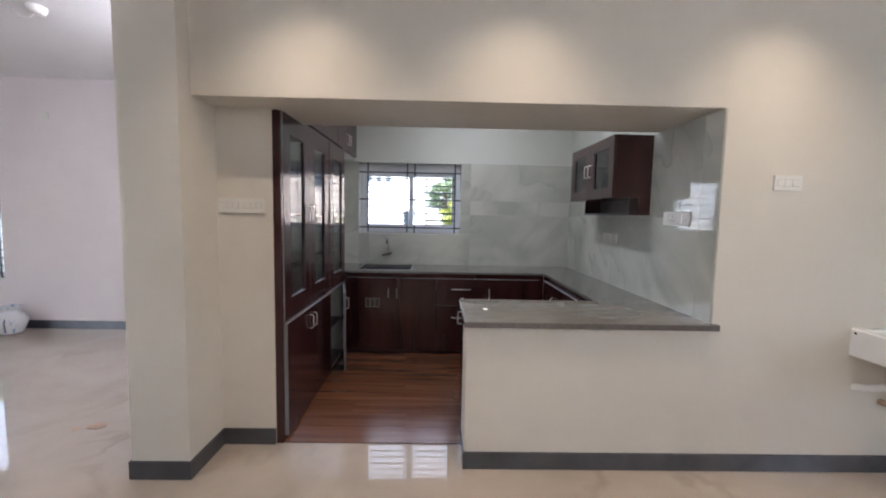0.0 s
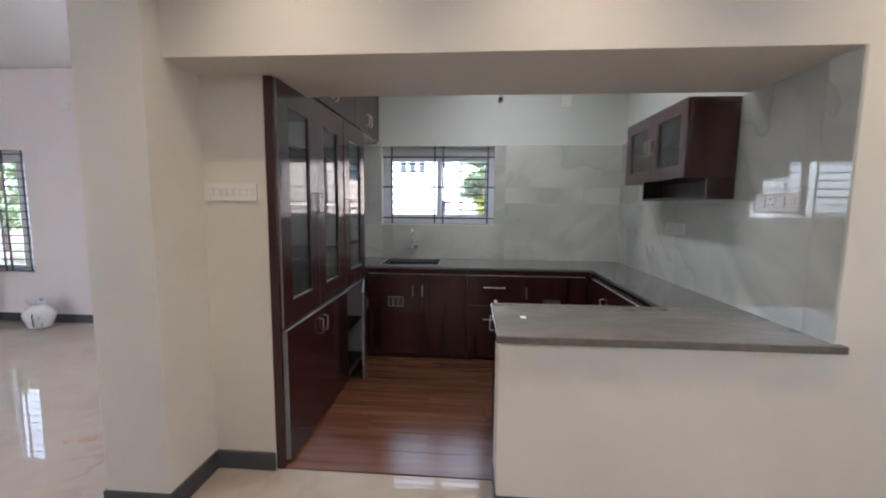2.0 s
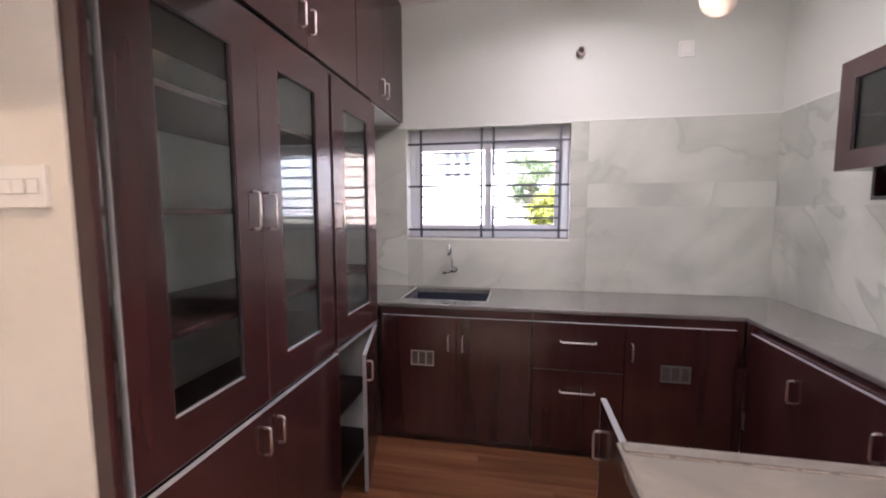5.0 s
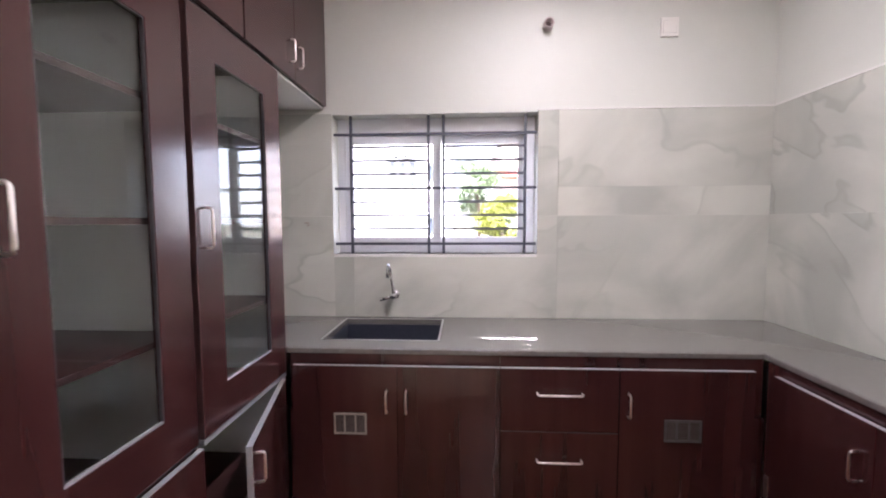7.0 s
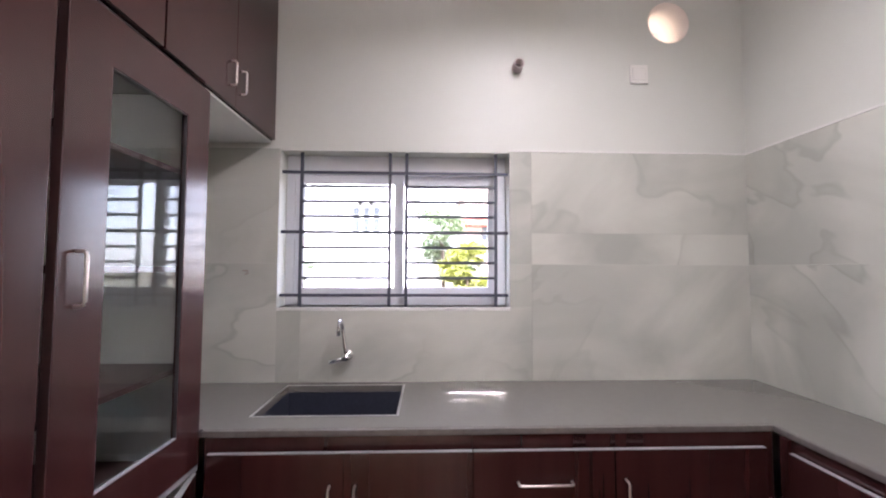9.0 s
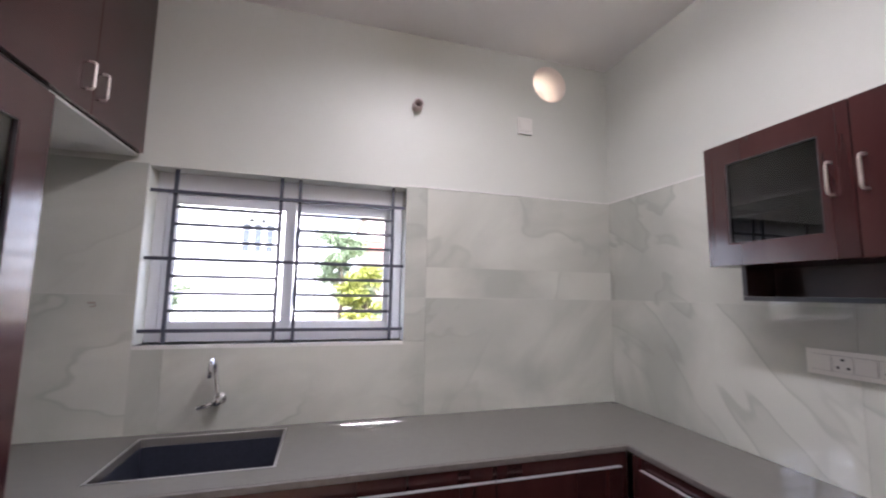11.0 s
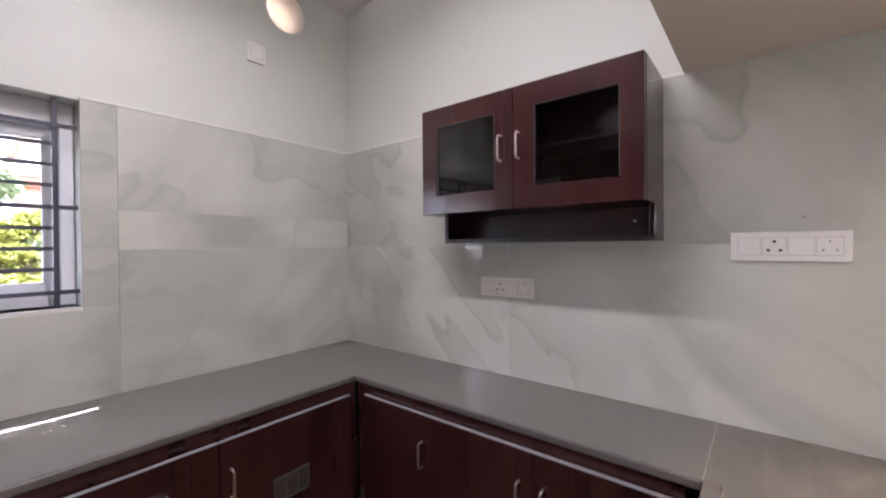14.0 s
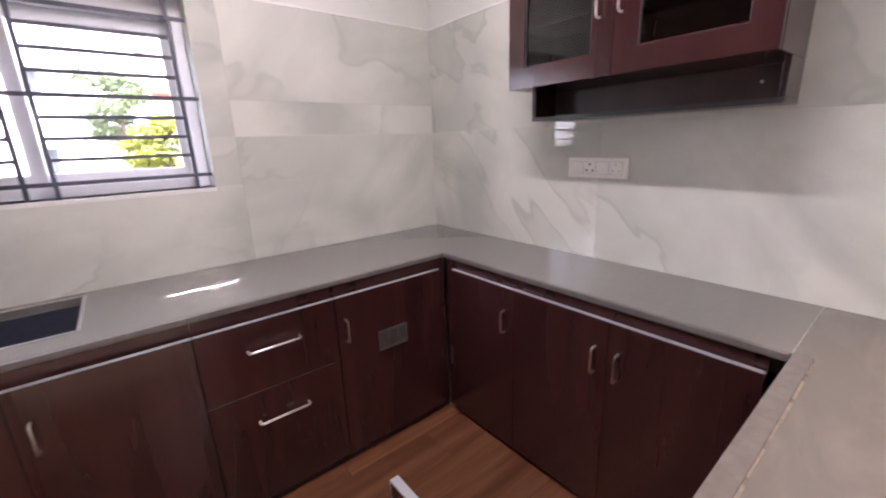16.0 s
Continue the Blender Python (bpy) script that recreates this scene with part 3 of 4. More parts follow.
def base_unit(label, x0, x1):
    c = thing("base_cabinet", ((x0 + x1) / 2, 4.9, 0), label, "cabinet", "base units under the worktop")
    part("carcass", cube(x0 + 0.0005, x1 - 0.0005, YF, YB - 0.012, 0.05, 0.60, bevel=0.001), WOOD, c)
    part("top_rail", cube(x0 + 0.0005, x1 - 0.0005, YF + 0.019, YF + 0.034, 0.601, TOP - 0.0235), WOOD, c)
    part("plinth", cube(x0 + 0.0005, x1 - 0.0005, YF + 0.003, YF + 0.03, 0.002, 0.0495), WOOD_IN, c)
    return c


def louvre(x0, x1, z0, z1, y, parent, metal, slats):
    f = 0.008
    bm = ring("-y", y, x0, x1, z0, z1, x0 + f, x1 - f, z0 + f, z1 - f, 0.0, 0.006, 0.001)
    v = part("vent_grille", bm, metal, parent, "dull aluminium louvred vent")
    n = 9
    for k in range(n):
        z = z0 + f + (z1 - z0 - 2 * f) * (k + 0.5) / n
        s = cube(x0 + f, x1 - f, y - 0.0045, y - 0.001, z - 0.0028, z + 0.0028)
        part("slat", s, slats, v)
    for k in (1, 2):
        x = x0 + (x1 - x0) * k / 3
        part("mullion", cube(x - 0.004, x + 0.004, y - 0.0065, y - 0.0008, z0 + f, z1 - f), metal, v)


FACE = YF - 0.019
c = base_unit("maroon laminate sink cabinet with two doors and a vent", -0.69, 0.256)
d = panel_door("-y", YF, -0.665, -0.196, 0.05, 0.81, c)
handle("-y", FACE, -0.243, 0.605, 0.70, d)
louvre(-0.480, -0.334, 0.500, 0.596, FACE, d, VENT, VENT_SLAT)
d = panel_door("-y", YF, -0.196, 0.254, 0.05, 0.81, c)
handle("-y", FACE, -0.156, 0.605, 0.70, d)
c = base_unit("maroon laminate cabinet with two deep drawers", 0.256, 0.760)
for z0, z1, hz in ((0.05, 0.5295, 0.405), (0.5305, 0.81, 0.702)):
    bm = cube(*slab("-y", YF, 0.2569, 0.7591, z0, z1 - 0.002, 0.001, 0.019), bevel=0.0012)
    d = part("drawer_front", bm, WOOD, c)
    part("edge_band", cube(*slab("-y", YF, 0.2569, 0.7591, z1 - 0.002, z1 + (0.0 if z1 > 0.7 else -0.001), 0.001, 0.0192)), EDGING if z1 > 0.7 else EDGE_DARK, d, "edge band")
    handle("-y", FACE, (0.413, 0.604), hz, hz, d, across=True)
c = base_unit("maroon laminate corner cabinet with one door and a vent", 0.760, 1.372)
d = panel_door("-y", YF, 0.762, 1.318, 0.05, 0.81, c)
handle("-y", FACE, 0.798, 0.607, 0.706, d)
louvre(0.950, 1.103, 0.500, 0.596, FACE, d, VENT_DARK, VENT_SLAT)

# base units along the tiled side wall
XF = 1.372
XD = XF - 0.019
for y0, y1, hu in ((4.125, 4.54, 4.176), (3.706, 4.125, 3.752), (3.285, 3.706, 3.668)):
    c = thing("base_cabinet", (1.59, (y0 + y1) / 2, 0), "maroon laminate base cabinet with one door and steel pull", "cabinet", "base units under the worktop")
    part("carcass", cube(XF, XR - 0.012, y0 + 0.0005, y1 - 0.0005, 0.05, 0.60, bevel=0.001), WOOD, c)
    part("top_rail", cube(XF + 0.006, XF + 0.02, y0 + 0.0005, y1 - 0.0005, 0.601, TOP - 0.0235), WOOD, c)
    part("plinth", cube(XF + 0.003, XF + 0.03, y0 + 0.0005, y1 - 0.0005, 0.002, 0.0495), WOOD_IN, c)
    d = panel_door("-x", XF, y0, y1 - (0.012 if y1 > 4.5 else 0), 0.03, 0.812, c)
    handle("-x", XD, hu, 0.606, 0.706, d)
    if y1 > 4.5:
        part("filler", cube(XF - 0.008, XF + 0.01, 4.541, 4.575, 0.03, TOP - 0.0245), WOOD, c)
        part("hinge", cube(XF - 0.0115, XF - 0.0082, 4.545, 4.567, 0.275, 0.375, bevel=0.001), STEEL, c, "steel corner hinge")

# units under the pass-through counter, facing into the kitchen
YP = 3.215
pen = thing("base_cabinet", (0.88, 3.0, 0), "maroon laminate cabinet under the pass-through counter, one door wide open", "cabinet", "base units under the worktop")
part("side_panel", cube(0.432, 0.450, 2.952, YP, 0.05, TOP - 0.031), WOOD, pen)
part("side_panel", cube(1.352, 1.370, 2.822, YP, 0.05, TOP - 0.031), WOOD, pen)
part("bottom_panel", cube(0.450, 1.352, 2.822, YP, 0.05, 0.068), WOOD_IN, pen)
part("back_panel", cube(0.450, 1.352, 2.822, 2.828, 0.07, TOP - 0.031), LINING, pen)
part("plinth", cube(0.45, 1.352, YP - 0.03, YP - 0.004, 0.002, 0.0495), WOOD_IN, pen)
part("shelf", cube(0.451, 1.351, 2.83, YP - 0.03, 0.42, 0.438), WOOD_IN, pen)
d = panel_door("+y", YP, 0.905, 1.345, 0.03, 0.80, pen)
handle("+y", YP + 0.019, 0.945, 0.60, 0.70, d)
d = part("door", cube(0.452, 0.470, YP + 0.004, 3.648, 0.03, 0.798, bevel=0.0012), WOOD, pen, "maroon door standing open")
bm = bmesh.new()
box(bm, 0.452, 0.4705, YP + 0.004, 3.648, 0.798, 0.801)
box(bm, 0.452, 0.4705, 3.648, 3.651, 0.03, 0.801)
part("edge_band", bm, EDGING, d, "pale grey edge band")
handle("-x", 0.452, 3.612, 0.60, 0.70, d)

# worktop: one slab round three sides, with a hole for the sink
CE_Y, CE_X = 4.610, 1.372                # kitchen-side edges
SX0, SX1, SY0, SY1 = -0.585, -0.030, 4.755, 5.155
worktop = thing("worktop", (0.6, 4.2, TOP - 0.03), "polished grey granite worktop round three sides of the kitchen", "worktop")
yb = YB - th - 0.0005
part("slab", cube(-1.225, SX0, 4.63, yb, TOP - 0.03, TOP), GRANITE, worktop)
part("slab", cube(SX0, SX1, 4.63, SY0, TOP - 0.03, TOP), GRANITE, worktop)
part("slab", cube(SX0, SX1, SY1, yb, TOP - 0.03, TOP), GRANITE, worktop)
part("slab", cube(SX1, XR - th - 0.0005, 4.63, yb, TOP - 0.03, TOP), GRANITE, worktop)
part("slab", cube(CE_X + 0.012, XR - th - 0.0005, 3.2485, 4.63, TOP - 0.022, TOP), GRANITE, worktop)
bm = bmesh.new()
box(bm, XP - 0.003, CE_X, CE_Y, 4.63, TOP - 0.023, TOP + 0.0006, bevel=0.004)
box(bm, CE_X, CE_X + 0.012, 3.2485, 4.63, TOP - 0.023, TOP + 0.0006, bevel=0.004)
part("nosing", bm, NOSING, worktop, "rounded dark granite edge")
part("joint_line", cube(CE_X + 0.012, XR - th - 0.001, 3.2455, 3.2483, TOP - 0.02, TOP + 0.0003), RIM, worktop, "pale joint line")

counter = thing("counter", (1.1, 2.95, TOP - 0.03), "polished grey granite pass-through counter on a half wall", "counter")
part("slab", cube(0.420, XR - th - 0.0005, 2.664, 3.2448, TOP - 0.028, TOP), DUSTY, counter)
part("slab_end", cube(XR - th, 1.842, 2.664, FRONT - 0.001, TOP - 0.028, TOP), GRANITE, counter)
bm = bmesh.new()
box(bm, 0.408, 1.842, 2.652, 2.664, TOP - 0.034, TOP + 0.001, bevel=0.005)
part("nosing", bm, NOSING, counter, "rounded dark granite edge")
bm = bmesh.new()
box(bm, 0.408, 0.420, 2.664, 3.2448, TOP - 0.034, TOP + 0.003, bevel=0.004)
part("nosing", bm, NOSING, counter, "rounded dark granite edge")
bm = bmesh.new()
box(bm, 0.420, CE_X + 0.012, 3.205, 3.2450, TOP - 0.004, TOP + 0.006, bevel=0.003)
part("raised_lip", bm, NOSING, counter, "raised granite lip")
random.seed(4)
x = 0.43
while x < 1.34:
    w = random.uniform(0.03, 0.10)
    part("cement_bit", cube(x, min(x + w, 1.365), 3.2015 - random.uniform(0, 0.003), 3.2052, TOP, TOP + random.uniform(0.0012, 0.003), bevel=0.0005), DIRT, counter, "dried cement along the lip")
    x += w * random.uniform(1.0, 1.5)
solid("paper_label", cube(0.548, 0.575, 2.945, 2.985, TOP, TOP + 0.0012), PLASTIC, "small white paper scrap on the counter", "paper")

# ---- sink and tap ----
sink = thing("kitchen_sink", (-0.31, 4.95, 0.66), "dark grey sink bowl set under the granite worktop", "sink")
bm = bmesh.new()
q = 0.004
box(bm, SX0 - q, SX0, SY0 - q, SY1 + q, 0.67, TOP - 0.031)
box(bm, SX1, SX1 + q, SY0 - q, SY1 + q, 0.67, TOP - 0.031)
box(bm, SX0, SX1, SY0 - q, SY0, 0.67, TOP - 0.031)
box(bm, SX0, SX1, SY1, SY1 + q, 0.67, TOP - 0.031)
box(bm, SX0 - q, SX1 + q, SY0 - q, SY1 + q, 0.666, 0.67)
part("bowl", bm, SINK, sink)
bm = bmesh.new()
r = 0.011
for a in ((SX0, SX1, SY0 - r, SY0), (SX0, SX1, SY1, SY1 + r), (SX0 - r, SX0, SY0 - r, SY1 + r), (SX1, SX1 + r, SY0 - r, SY1 + r)):
    box(bm, *a, TOP - 0.002, TOP + 0.0015, bevel=0.0006)
part("rim", bm, RIM, sink, "pale polished cut-out rim")
part("drain", lathe([(0.0, 0.0), (0.045, 0.0), (0.048, 0.003), (0.035, 0.004), (0.03, 0.001), (0.0, 0.001)], (-0.31, 5.0, 0.6701), 24), STEEL, sink, "steel drain", True)

tap = thing("tap", (-0.312, 5.2, 1.0), "chrome wall-mounted swan-neck tap above the sink", "tap")
ty = YB - th
part("flange", bar([(-0.312, ty, 1.012), (-0.312, ty - 0.008, 1.012)], 0.026, 20), CHROME, tap, "", True)
part("body", bar([(-0.312, ty - 0.006, 1.012), (-0.312, ty - 0.05, 1.012), (-0.312, ty - 0.075, 1.012)], 0.017, 16), CHROME, tap, "", True)
part("lever", bar([(-0.322, ty - 0.05, 1.004), (-0.350, ty - 0.056, 0.998), (-0.392, ty - 0.066, 0.990)], 0.0105, 12), CHROME, tap, "", True)
pts = [(-0.312, ty - 0.06, 1.02)]
for k in range(6):
    pts.append((-0.312 - 0.003 * k, ty - 0.06, 1.03 + 0.022 * k))
for k in range(1, 9):
    a = math.pi * k / 9
    pts.append((-0.330, ty - 0.06 - 0.045 * (1 - math.cos(a)), 1.150 + 0.048 * math.sin(a)))
pts.append((-0.330, ty - 0.150, 1.13))
part("spout", bar(pts, 0.0095, 12), CHROME, tap, "", True)

# ---- wall cabinet ----
cab = thing("wall_cabinet", (1.66, 3.86, 1.49), "maroon wall cabinet with two glass doors over an open shelf", "cabinet")
CX, CY0, CY1, CZ0, CZ1 = 1.540, 3.405, 4.310, 1.615, 2.070
xw = XR - th - 0.001
part("side_panel", cube(CX, xw, CY0, CY0 + 0.018, CZ0, CZ1, bevel=0.001), WOOD, cab)
part("side_panel", cube(CX, xw, CY1 - 0.018, CY1, CZ0, CZ1, bevel=0.001), WOOD, cab)
part("divider", cube(CX + 0.02, xw, 3.85, 3.866, CZ0 + 0.018, CZ1 - 0.018), WOOD, cab)
part("top_panel", cube(CX, xw, CY0 + 0.018, CY1 - 0.018, CZ1 - 0.018, CZ1, bevel=0.001), WOOD, cab)
part("bottom_panel", cube(CX, xw, CY0 + 0.018, CY1 - 0.018, CZ0, CZ0 + 0.018, bevel=0.001), WOOD, cab)
part("back_panel", cube(xw - 0.006, xw, CY0 + 0.018, CY1 - 0.018, CZ0 + 0.018, CZ1 - 0.018), WOOD_IN, cab)
for a, b in ((CY0 + 0.018, 3.85), (3.866, CY1 - 0.018)):
    part("shelf", cube(CX + 0.05, xw - 0.006, a, b, 1.845, 1.857), WOOD_IN, cab, "dark inner shelf")
NX = 1.652                               # the open shelf is shallower than the doors
part("niche_board", cube(NX, xw, CY0, CY1 - 0.022, 1.490, 1.506, bevel=0.001), WOOD, cab)
for y in (CY0, CY1 - 0.038):
    part("niche_side", cube(NX, xw, y, y + 0.016, 1.507, CZ0 - 0.0005, bevel=0.001), WOOD, cab)
part("niche_back", cube(xw - 0.008, xw, CY0 + 0.016, CY1 - 0.038, 1.507, CZ0 - 0.0005), WOOD_IN, cab)
bm = bmesh.new()
box(bm, NX - 0.002, NX - 0.0002, CY0, CY1 - 0.022, 1.490, 1.506)
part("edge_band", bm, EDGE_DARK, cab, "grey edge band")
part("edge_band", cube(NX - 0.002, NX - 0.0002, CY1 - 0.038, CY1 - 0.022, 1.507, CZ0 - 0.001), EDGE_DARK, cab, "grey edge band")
for u0, u1, g0, g1, hu in ((CY0, 3.857, 3.478, 3.773, 3.831), (3.857, CY1, 3.938, 4.228, 3.908)):
    d = glass_door("-x", CX, u0, u1, CZ0, CZ1, g0, g1, 1.691, 1.989, cab, bead=WOOD, glass=GLASS_DARK)
    handle("-x", CX - 0.022, hu, 1.80, 1.896, d)

part("screw_cap", bar([(xw - 0.008, 3.50, 1.565), (xw - 0.011, 3.50, 1.565)], 0.005, 12), PLASTIC, cab, "small white screw cap")

# ---- switches and fittings ----
def plate(name, face, plane, u0, u1, z0, z1, modules, label, mat=None):
    """A wall plate with rocker and socket modules. modules: s rocker, p three-pin socket, b blank."""
    mat = mat or PLASTIC
    ob = thing(name, {"-y": ((u0 + u1) / 2, plane, z0), "-x": (plane, (u0 + u1) / 2, z0)}[face], label, "switch plate")
    part("frame", cube(*slab(face, plane, u0, u1, z0, z1, 0.0, 0.011), bevel=0.002), mat, ob)
    n, m = len(modules), 0.010 + 0.006 * (len(modules) > 2)
    w = (u1 - u0 - 2 * m) / n
    order = modules if face == "-y" else modules[::-1]
    h = min(w * 0.86, z1 - z0 - 0.03)
    zc = (z0 + z1) / 2
    for k, kind in enumerate(order):
        a = u0 + m + k * w + (w - h * 1.05) / 2
        t1 = 0.0145 if kind == "s" else 0.013
        # grey border proud of the frame, standing in for shade round the module
        part("gap_shade", cube(*slab(face, plane, a - 0.0010, a + h * 1.05 + 0.0010, zc - h / 2 - 0.0010, zc + h / 2 + 0.0010, 0.0108, 0.0113)), SHADOWLINE, ob)
        mod = part("rocker" if kind == "s" else "socket" if kind == "p" else "blank", cube(*slab(face, plane, a, a + h * 1.05, zc - h / 2, zc + h / 2, 0.011, t1), bevel=0.0012), mat, ob)
        if kind in "pq":
            big = 0.0042 if kind == "p" else 0.0022
            for du, dz in ((0.5, 0.28), (0.24, -0.22), (0.76, -0.22)):
                uc, z = a + h * 1.05 * du, zc + h * dz
                part("pin_hole", cube(*slab(face, plane, uc - big, uc + big, z - big, z + big, t1, t1 + 0.0004)), SOCKET, mod)
    return ob


plate("switch_plate", "-y", 2.918, -1.062, -0.790, 1.452, 1.541, "ssssssb", "white switch plate with a row of rockers on the cream wall", PLATE)
plate("switch_plate", "-y", FRONT, 2.099, 2.256, 1.633, 1.716, "sss", "white switch plate on the cream dining wall", PLATE)
plate("switch_plate", "-y", YB, 1.182, 1.278, 2.458, 2.560, "b", "white socket plate high on the kitchen wall")
plate("switch_plate", "-y", HY, -4.41, -4.31, 2.49, 2.58, "b", "white socket plate high on the hall wall")
plate("socket_plate", "-x", XR - th, 3.910, 4.186, 1.240, 1.328, "spsq", "white socket plate on marble tiles under the wall cabinet", PLATE)
plate("socket_plate", "-x", XR - th, 2.926, 3.209, 1.423, 1.513, "spsq", "white socket plate with two sockets on the marble tiles")

pipe = thing("pipe_stub", (0.565, YB, 2.50), "open plastic pipe stub sticking out of the wall", "pipe")
bm = bmesh.new()
prof = [(0.028, 0.0), (0.028, 0.055), (0.022, 0.055), (0.022, 0.004)]
rows = [[bm.verts.new((0.565 + r * math.cos(k * math.tau / 28), YB - y, 2.532 + r * math.sin(k * math.tau / 28))) for k in range(28)] for r, y in prof]
for a, b in zip(rows, rows[1:]):
    for k in range(28):
        bm.faces.new((a[k], a[(k + 1) % 28], b[(k + 1) % 28], b[k]))
bmesh.ops.recalc_face_normals(bm, faces=bm.faces)
part("sleeve", bm, PVC, pipe, "", True)
# dark disc at the back of the bore paints the shade inside the open pipe
part("plug", bar([(0.565, YB - 0.004, 2.532), (0.565, YB - 0.008, 2.532)], 0.0219, 28), plain("pipe_bore_shade", (0.06, 0.03, 0.03), (0.09, 0.05, 0.05), 0.6), pipe)

solid("wall_plug", bar([(XR - th - 0.0006, 3.03, 1.556), (XR - th - 0.004, 3.03, 1.556)], 0.0055, 12), SHADOWLINE, "small grey wall plug in the marble tiles", "wall plug")

hook = thing("wall_hook", (-0.836, YB - th, 1.42), "small bent metal hook on the tiled wall", "hook")
part("hook", bar([(-0.850, ty, 1.438), (-0.838, ty - 0.02, 1.438), (-0.818, ty - 0.02, 1.436), (-0.814, ty - 0.02, 1.424), (-0.832, ty - 0.02, 1.420)], 0.005, 8), VENT, hook)

# round exhaust sleeve in the wall, peach inside
bm = bmesh.new()
n = 48
rows = [[bm.verts.new((HX + r * math.cos(k * math.tau / n), y, HZ + r * math.sin(k * math.tau / n))) for k in range(n)]
        for r, y in ((HR - 0.001, YB + 0.001), (HR - 0.001, YB + T - 0.003), (HR - 0.007, YB + T - 0.003), (HR - 0.007, YB + 0.001))]
for a, b in zip(rows, rows[1:] + rows[:1]):
    for k in range(n):
        bm.faces.new((a[k], a[(k + 1) % n], b[(k + 1) % n], b[k]))
bmesh.ops.recalc_face_normals(bm, faces=bm.faces)
sleeve = solid("exhaust_sleeve", bm, PEACH, "peach painted round exhaust opening through the wall", "vent", smooth=True)

cowl = thing("exhaust_cowl", (HX, YB + T + 0.1, 2.5), "peach painted exhaust hood on the outer wall", "vent")
part("hood_back", cube(HX - 0.22, HX + 0.22, YB + T + 0.45, YB + T + 0.47, 2.60, H + 0.10), PEACH, cowl)
part("hood_top", cube(HX - 0.24, HX + 0.24, YB + T + 0.001, YB + T + 0.47, H + 0.1002, H + 0.12), PEACH, cowl)
for x in (HX - 0.24, HX + 0.22):
    part("hood_side", cube(x, x + 0.02, YB + T + 0.001, YB + T + 0.47, 2.60, H + 0.10), PEACH, cowl)

# lamps that the place has
batten = thing("batten_light", LAMP, "white batten light on the kitchen ceiling, switched on", "batten light")
lx, ly, lz = LAMP
part("housing", cube(lx - 0.024, lx + 0.024, ly - 0.58, ly + 0.58, lz + 0.0282, H - 0.001, bevel=0.003), PLASTIC, batten)
bm = bmesh.new()
arch = [(0.022 * math.cos(k * math.pi / 8), -0.026 * math.sin(k * math.pi / 8)) for k in range(9)]
ends = [[bm.verts.new((lx + dx, y, lz + 0.028 + dz)) for dx, dz in arch] for y in (ly - 0.56, ly + 0.56)]
for k in range(8):
    bm.faces.new((ends[0][k], ends[0][k + 1], ends[1][k + 1], ends[1][k]))
bm.faces.new((ends[0][0], ends[0][8], ends[1][8], ends[1][0]))
bm.faces.new(ends[0])
bm.faces.new(ends[1])
bmesh.ops.recalc_face_normals(bm, faces=bm.faces)
part("diffuser", bm, LIT, batten, "glowing diffuser")
for y in (ly - 0.579, ly + 0.561):
    part("end_cap", cube(lx - 0.027, lx + 0.027, y, y + 0.018, lz - 0.006, lz + 0.028, bevel=0.004), PLASTIC, batten, "white plastic end cap")
def tube_light(label, lit, back, out, along):
    """A batten on a wall with a bare tube before it. back: middle of the wall side, out: away from the wall, along: the tube's run."""
    back, out, along = Vector(back), Vector(out), Vector(along)
    tl = thing("tube_light", back, label, "tube light", "tube lights")
    lo, hi = back - along * 0.61 - Vector((0, 0, 0.035)), back + along * 0.61 + out * 0.05 + Vector((0, 0, 0.035))
    bounds = [f(a, b) for a, b in zip(lo, hi) for f in (min, max)]
    part("batten", cube(*bounds, bevel=0.004), PLASTIC, tl)
    mid = back + out * 0.065
    part("tube", bar([mid - along * 0.58, mid + along * 0.58], 0.009, 12), lit, tl, "glowing tube")


tube_light("white batten tube light on the dining wall, switched on", LIT_TUBE, (1.1, -1.05, 2.83), (0, 1, 0), (1, 0, 0))
tube_light("white batten tube light on the hall wall, switched on", LIT_HALL, (-1.385, 4.0, 2.62), (-1, 0, 0), (0, 1, 0))
for sx in (-0.45, 0.68, 2.05):
    dl = thing("downlight", (sx, 2.22, 2.945), "small round warm downlight in the ceiling, switched on", "downlight", "downlights along the wall")
    part("ring", lathe([(0.033, 0.0), (0.045, 0.0), (0.047, 0.012), (0.033, 0.013), (0.033, 0.0)], (sx, 2.22, H - 0.0135), 24), PLASTIC, dl, "", True)
    part("lens", bar([(sx, 2.22, H - 0.006), (sx, 2.22, H - 0.001)], 0.032, 20), LIT_WARM, dl, "glowing lens")

# ---- wash basin in the dining room ----
basin = thing("wash_basin", (2.95, 2.45, 0.70), "white ceramic wall-hung wash basin with a waste pipe", "wash basin")
bm = bmesh.new()
x0, x1, y0, y1 = 2.625, 3.18, 2.24, FRONT - 0.001
rows = []
for ins, z in ((0.16, 0.60), (0.13, 0.66), (0.10, 0.700), (0.004, 0.706), (0.0, 0.712), (0.0, 0.856), (0.008, 0.864), (0.035, 0.864), (0.05, 0.85), (0.08, 0.76), (0.13, 0.73)):
    yy1 = y1 if z < 0.8 and ins < 0.12 or ins < 0.01 else y1 - ins
    rows.append([bm.verts.new(p) for p in ((x0 + ins, y0 + ins * 1.3 + 0.03, z), (x0 + ins + 0.04, y0 + ins * 1.3, z), (x1 - ins - 0.04, y0 + ins * 1.3, z), (x1 - ins, y0 + ins * 1.3 + 0.03, z), (x1 - ins, yy1, z), (x0 + ins, yy1, z))])
